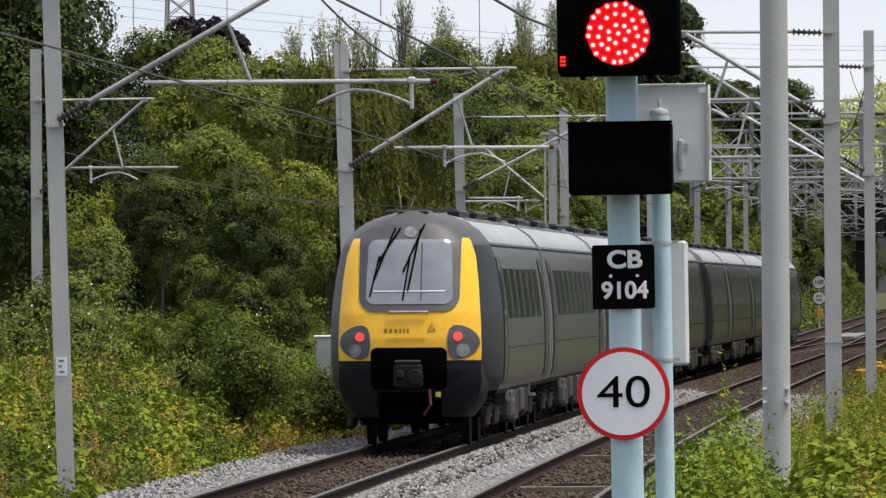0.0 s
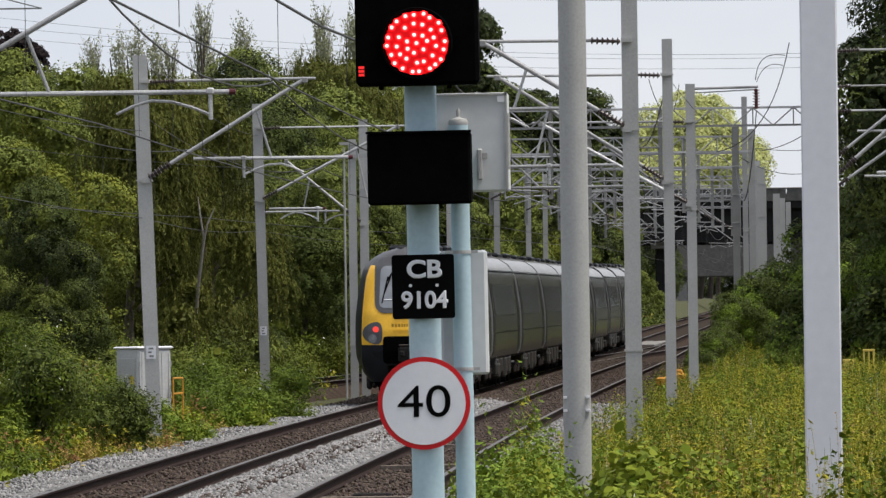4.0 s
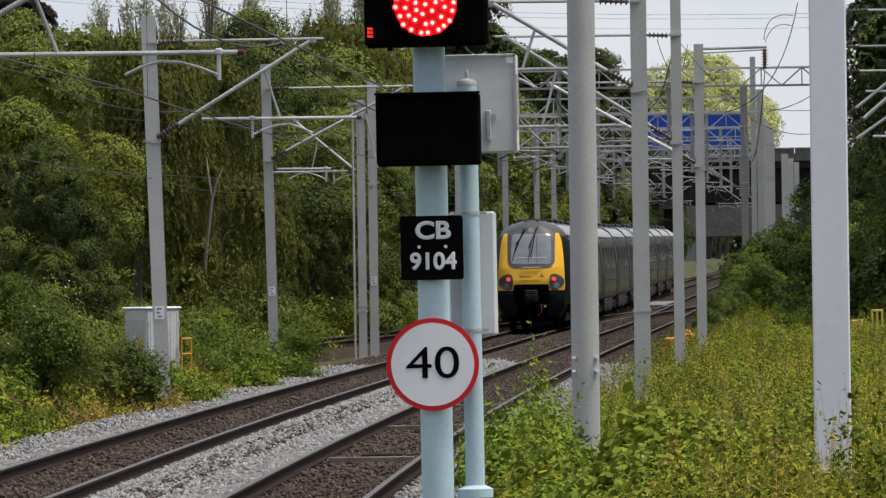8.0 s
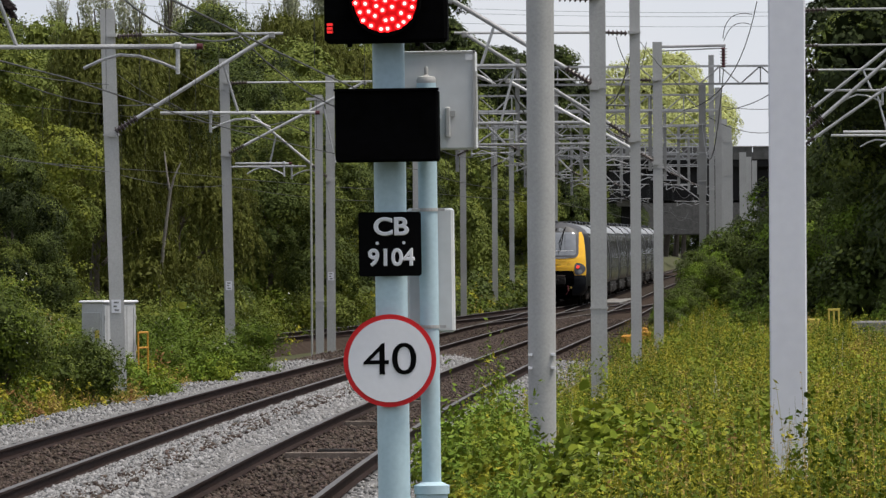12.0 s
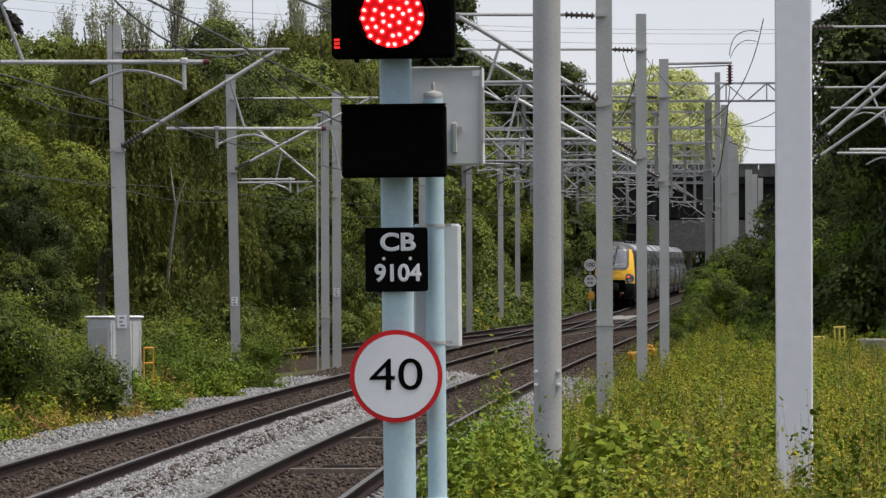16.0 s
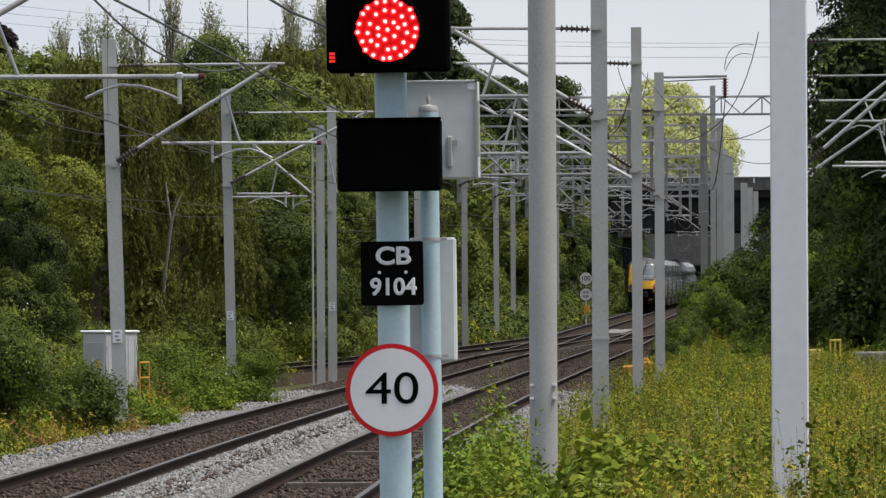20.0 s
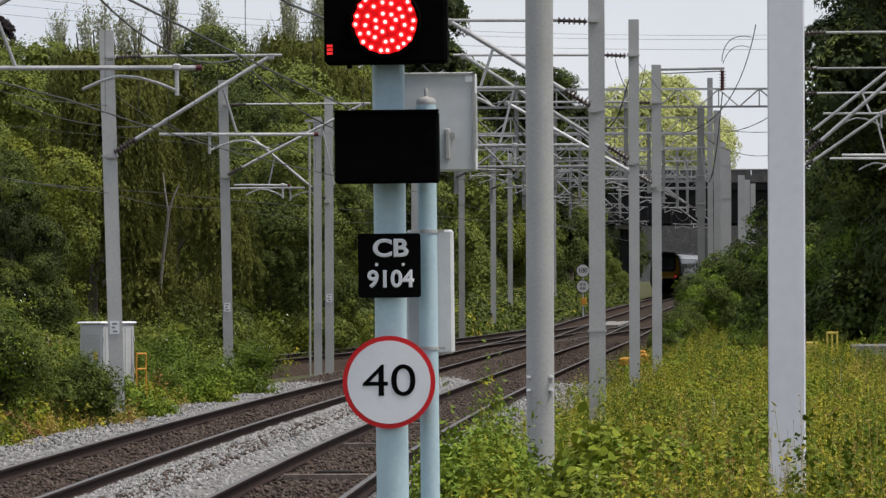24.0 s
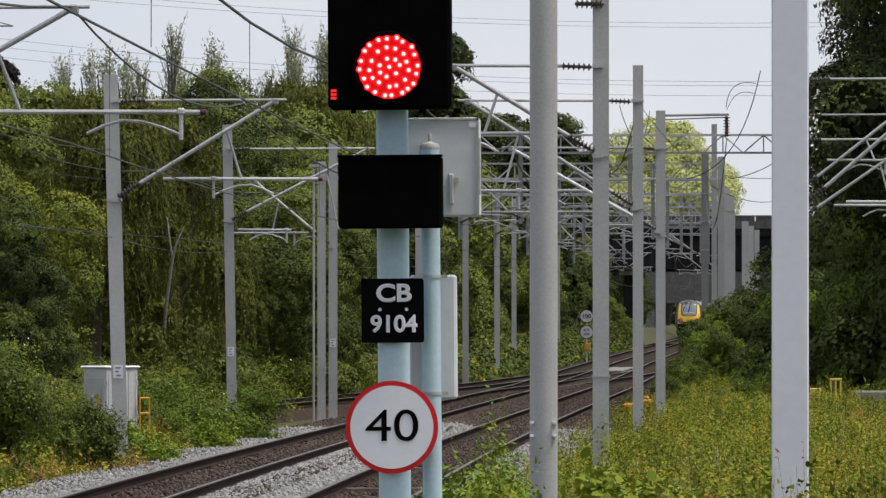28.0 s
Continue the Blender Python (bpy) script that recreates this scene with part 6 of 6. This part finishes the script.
def make_bush(seed, w, h, n, leaf, mats, label, flowers=0, wide=0.55, per=10, lobes_n=18, tuft=0.16, full=False):
    rng = np.random.default_rng(seed)
    b = thing("bush", label, "bush")
    lobes = []
    for k in range(lobes_n):
        a = rng.uniform(0, 6.28)
        r = w / 2 * math.sqrt(rng.random()) * 0.8
        zc = h * rng.uniform(0.10, 0.85) * (1 - 0.45 * (2 * r / w) ** 2)
        lobes.append(((r * math.cos(a), r * math.sin(a), zc), w * rng.uniform(0.12, 0.2)))
    p, d, own = crown_points(rng, n, lobes, per, tuft, 0.55)
    k = p[:, 2] > 0
    p, d, own = p[k], d[k], own[k]
    mats = list(mats) if isinstance(mats, (list, tuple)) else [mats]
    tone = np.where(rng.random(len(p)) < 0.75, rng.integers(0, len(mats), len(lobes))[own], rng.integers(0, len(mats), len(p)))
    q = leaf_quads(rng, p, d * 1.1 + rng.normal(0, 0.5, p.shape) + np.array([0, -0.1, 0.35]), leaf, leaf * wide, full)
    pick = rng.integers(0, len(lobes), 500)
    dd = rng.normal(size=(500, 3))
    dd /= np.linalg.norm(dd, axis=1, keepdims=True)
    inner = np.array([lobes[k][0] for k in pick]) + dd * (np.array([lobes[k][1] for k in pick]) * rng.uniform(0.2, 0.75, 500))[:, None]
    inner = inner[inner[:, 2] > 0.1]
    q = np.concatenate([q, leaf_quads(rng, inner, rng.normal(size=inner.shape) + np.array([0, -0.6, 0.2]), w * 0.09, w * 0.07, full)])
    part("foliage", quads("foliage", q, mats, np.concatenate([tone, np.zeros(len(q) - len(tone), int)])), None, b)
    for (c, r) in lobes[::3]:
        part("stem", Shape().path([(c[0] * 0.2, c[1] * 0.2, 0), (c[0] * 0.7, c[1] * 0.7, c[2] * 0.6), c], [0.03, 0.02, 0.008], 5), "bark", b)
    if flowers:
        out = p[np.argsort(-(d[:, 2] - d[:, 1]))[:len(p) // 2]]
        out = out[rng.choice(len(out), flowers)]
        tagged(part("blossom", quads("blossom", leaf_quads(rng, out + np.array([0, -0.05, 0.04]), rng.normal(0, 0.4, out.shape) + np.array([0, -1, 0.5]), 0.06, 0.05), "flower"), None, b), "small white blossom", kind="stuff")
    return b


B1 = make_bush(31, 2.5, 1.9, 14000, 0.085, ["leaf_mid", "leaf", "weed_dark"], "deep green bush with pale flowers on the bank", 16, 0.4)
B2 = make_bush(32, 2.0, 1.95, 13000, 0.085, ["leaf_sage", "leaf_mid", "weed_dark"], "grey-green willow bush with pale flowers on the bank", 26, 0.32)
B3 = make_bush(33, 1.7, 1.35, 5600, 0.085, ["bramble", "leaf_shrub", "weed_dark"], "light green sapling bush beside the track", 0, 0.62, 6, 15, 0.2, True)
B4 = make_bush(36, 3.4, 2.0, 12000, 0.10, ["leaf_mid", "leaf", "leaf_yellow"], "green bramble thicket with white flowers below trees", 60, 0.55)
B5 = make_bush(37, 1.5, 0.9, 2400, 0.100, ["bramble", "weed_dark", "leaf_shrub"], "broad-leaved bramble clump among weeds", 0, 0.85, 4, 11, 0.2, True)
B6 = make_bush(38, 3.0, 1.8, 12000, 0.09, ["leaf_yellow", "leaf", "weed_dark"], "yellow-green bramble thicket below the trees", 40, 0.5)
plant_out(B1, [(-12.75, 152, 0.84), (-13.5, 148, 0.9), (-15.8, 170, 0.8), (-13.2, 158, 0.6), (-12.4, 161, 0.45), (-12.98, 166, 0.46), (-12.75, 168, 0.42), (-13.5, 165, 0.5)], 41, "bushes on the bank")
plant_out(B2, [(-13.1, 193, 1.15), (-12.35, 194, 1.0), (-13.8, 190, 0.9), (-16.4, 229, 0.8), (-1.4, 232, 0.6), (-0.5, 245, 0.75)], 42, "bushes on the bank")
plant_out(B3, [(-3.50, 98, 0.80), (-3.34, 94, 0.74), (-3.24, 90, 0.62), (-3.62, 102, 0.85), (-3.40, 100, 0.95), (-2.98, 83, 0.45), (-3.4, 118, 0.5), (-3.3, 124, 0.55), (-2.7, 92, 0.6), (0.9, 84, 0.6), (1.6, 78, 0.6), (-12.1, 180, 0.7), (-11.95, 165, 0.5), (-12.3, 162, 0.75), (-12.55, 166, 0.7)], 43, "sapling bushes")
plant_out(B5, [(-1.68, 82, 0.99), (-1.60, 78, 0.94), (-1.56, 76, 0.88), (-1.10, 80, 0.94), (-0.50, 76, 0.83), (-1.48, 72, 0.77), (-0.90, 70, 0.72), (0.20, 72, 0.77), (-1.44, 70, 0.66), (0.80, 70, 0.66), (-1.40, 88, 0.88), (-0.20, 92, 0.88)], 44, "bramble clumps")
rb = random.Random(9)
plant_out(B4, [(-17.4 - rb.random() * 4.0, q + rb.uniform(-3, 3), rb.uniform(0.75, 1.15)) for q in range(122, 345, 9)], 45, "bramble thickets")
plant_out(B6, [(-12.0, 157, 0.34), (-11.9, 162, 0.3), (-17.6, 300, 1.0), (-17.0, 310, 0.9), (-18.3, 290, 1.1), (-16.6, 322, 0.9)] + [(-16.9 - rb.random() * 4.0, q + rb.uniform(-3, 3), rb.uniform(0.7, 1.05)) for q in range(116, 345, 10)], 46, "bramble thickets")


# ---- things beside the track ----
def build_cabinet(x, y):
    c = thing("trackside_cabinet", "pale grey steel trackside cabinet with double doors", "cabinet", pose(x, y, ground_z(x, y) + 0.08, 0, 0, 48))
    part("plinth", Shape().box((0, 0, 0.0), (0.95, 0.7, 0.5), 0.02), "concrete", c)
    b = part("body", Shape().box((0, 0, 0.80), (0.90, 0.62, 1.2), 0.02), "cab_dull", c)
    part("roof", Shape().box((0, 0, 1.42), (0.98, 0.72, 0.05), 0.02), "sign_white", c)
    for k in (-1, 1):
        d = part("door", Shape().box((0.22 * k, -0.32, 0.80), (0.41, 0.025, 1.1), 0.008), "cab_dull", c)
        part("hinge", Shape().box((0.41 * k, -0.336, 1.1), (0.03, 0.02, 0.1)).box((0.41 * k, -0.336, 0.5), (0.03, 0.02, 0.1)), "galv", d)
    for k in range(5):
        part("door_rib", Shape().box((-0.36 + 0.18 * k, -0.338, 0.80), (0.022, 0.014, 1.02), 0.004), "cab_dull", c)
    part("side_panel", Shape().box((-0.456, 0.0, 0.86), (0.02, 0.48, 0.7), 0.006), "galv", c)
    part("warning_label", Shape().box((-0.47, -0.16, 0.78), (0.01, 0.12, 0.16)), "yellow", c)
    part("handle", Shape().box((0.05, -0.345, 0.85), (0.025, 0.03, 0.16)), "galv", c)
    return c


build_cabinet(-13.42, 172)


def trackside_bits():
    c = thing("yellow_box", "small yellow trackside box on legs", "box", pose(0.55, 215, ground_z(0.55, 215)))
    part("body", Shape().box((0, 0, 0.45), (0.28, 0.25, 0.42), 0.02), "yellow", c)
    part("leg", Shape().box((0, 0, 0.12), (0.08, 0.08, 0.3)), "galv", c)
    f = thing("yellow_post_frame", "pale yellow post frame beside weeds", "post", pose(1.05, 215, ground_z(1.05, 215)))
    for x in (-0.12, 0.0, 0.12):
        part("post", Shape().box((x, 0, 0.4), (0.045, 0.06, 0.9), 0.01), "yellow", f)
    part("top_rail", Shape().box((0, 0, 0.86), (0.30, 0.07, 0.06), 0.01), "yellow", f)
    b = thing("concrete_block", "weathered grey concrete trackside block", "block", pose(2.0, 218, ground_z(2.0, 218)))
    part("body", Shape().box((0, 0, 0.28), (1.0, 0.7, 0.6), 0.04), "concrete", b)
    for x, y, w in ((-4.6, 250, 0.5), (-4.5, 262, 0.6), (-4.7, 275, 0.4)):
        m = thing("point_machine", "orange-covered point machine beside the rail", "point machine", pose(x, y, -0.16), "point machines")
        part("cover", Shape().box((0, 0, 0.16), (w, 0.9, 0.26), 0.05), "orange", m)
        part("rod", Shape().tube((-0.2, 0.1, 0.06), (-0.9, 0.1, 0.06), 0.02), "rail_side", m)
        part("base_timber", Shape().box((-0.4, 0.0, 0.0), (2.2, 0.25, 0.08), 0.01), "sleeper", m)
    wk = thing("walkway_slab", "pale concrete walking slab between the tracks", "slab", pose((far_x(425) + near_x(425)) / 2, 425, grade(425) - 0.06))
    for k in range(8):
        part("slab", Shape().box((0.0, (k - 4) * 4.0, 0), (1.1, 3.9, 0.10), 0.02), "concrete", wk)


trackside_bits()


def orange_rail(x, y):
    g = thing("orange_guard_rail", "thin orange tube guard rail beside the cabinet", "rail", pose(x, y, ground_z(x, y)))
    for dx in (0, 0.5):
        part("post", Shape().tube((dx * 0.3, dx, 0), (dx * 0.3, dx, 1.2), 0.016), "orange", g)
    for z in (0.9, 1.2):
        part("bar", Shape().tube((0, 0, z), (0.15, 0.5, z), 0.02), "orange", g)


orange_rail(-12.84, 172)


def four_foot_timbers():
    """Timbers and a cable trough that cross the near track bed."""
    for y, w in ((112.5, 1.1), (133.5, 1.2), (152, 1.2)):
        t = thing("cross_timber", "brown timber lying across the track bed", "timber", pose(near_x(y), y, -0.125), "cross timbers")
        part("timber", Shape().box((0, 0, 0), (w, 0.24, 0.09), 0.01), "sleeper", t)
        part("cable_box", Shape().box((0.1, 0.3, 0.03), (0.5, 0.3, 0.10), 0.02), "under", t)


four_foot_timbers()


def speed_post(x, y):
    s = thing("speed_restriction_sign", "two round white speed signs on a grey post", "sign", pose(x, y, ground_z(x, y)))
    g = -ground_z(x, y)
    part("post", Shape().tube((0, 0, 0), (0, 0, 3.1 + g), 0.05, n=12), "galv", s)
    for z, txt in ((2.75, "100"), (1.9, None)):
        d = part("sign_disc", disc((0, -0.06, z + g), 0.37, 0.015, 32), "plate_black", s)
        part("sign_face", disc((0, -0.078, z + g), 0.33, 0.004, 32), "sign_worn", d)
        if txt:
            lettering("numeral", txt, 0.34, Matrix.Translation((0, -0.084, z + g)) @ pose(0, 0, 0, 90, 0, 0), "plate_black", d, bold=0.004)
        else:
            for dx, dz, w in ((-0.09, 0.11, 0.13), (0.09, 0.11, 0.12), (-0.10, -0.10, 0.10), (0.06, -0.10, 0.16)):
                part("mark_bar", Shape().box((dx, -0.085, z + g + dz), (w, 0.004, 0.13)), "mark_grey", d)
    part("equipment_box", Shape().box((0.05, -0.02, 1.1 + g), (0.3, 0.2, 0.4), 0.02), "orange", s)
    return s


speed_post(-11.06, 470)


# ---- what moves ----
def motions():
    for ob, offset, turned in TRAIN:
        walk(ob, train_rows(offset, turned))
    walk(lorry, [(float(t), pose(-8.55 - 10.27 * (t - 6.6), 724, ROAD_Z)) for t in (0, 4, 6, 7, 8, 9, 12, 20, 28)])


motions()
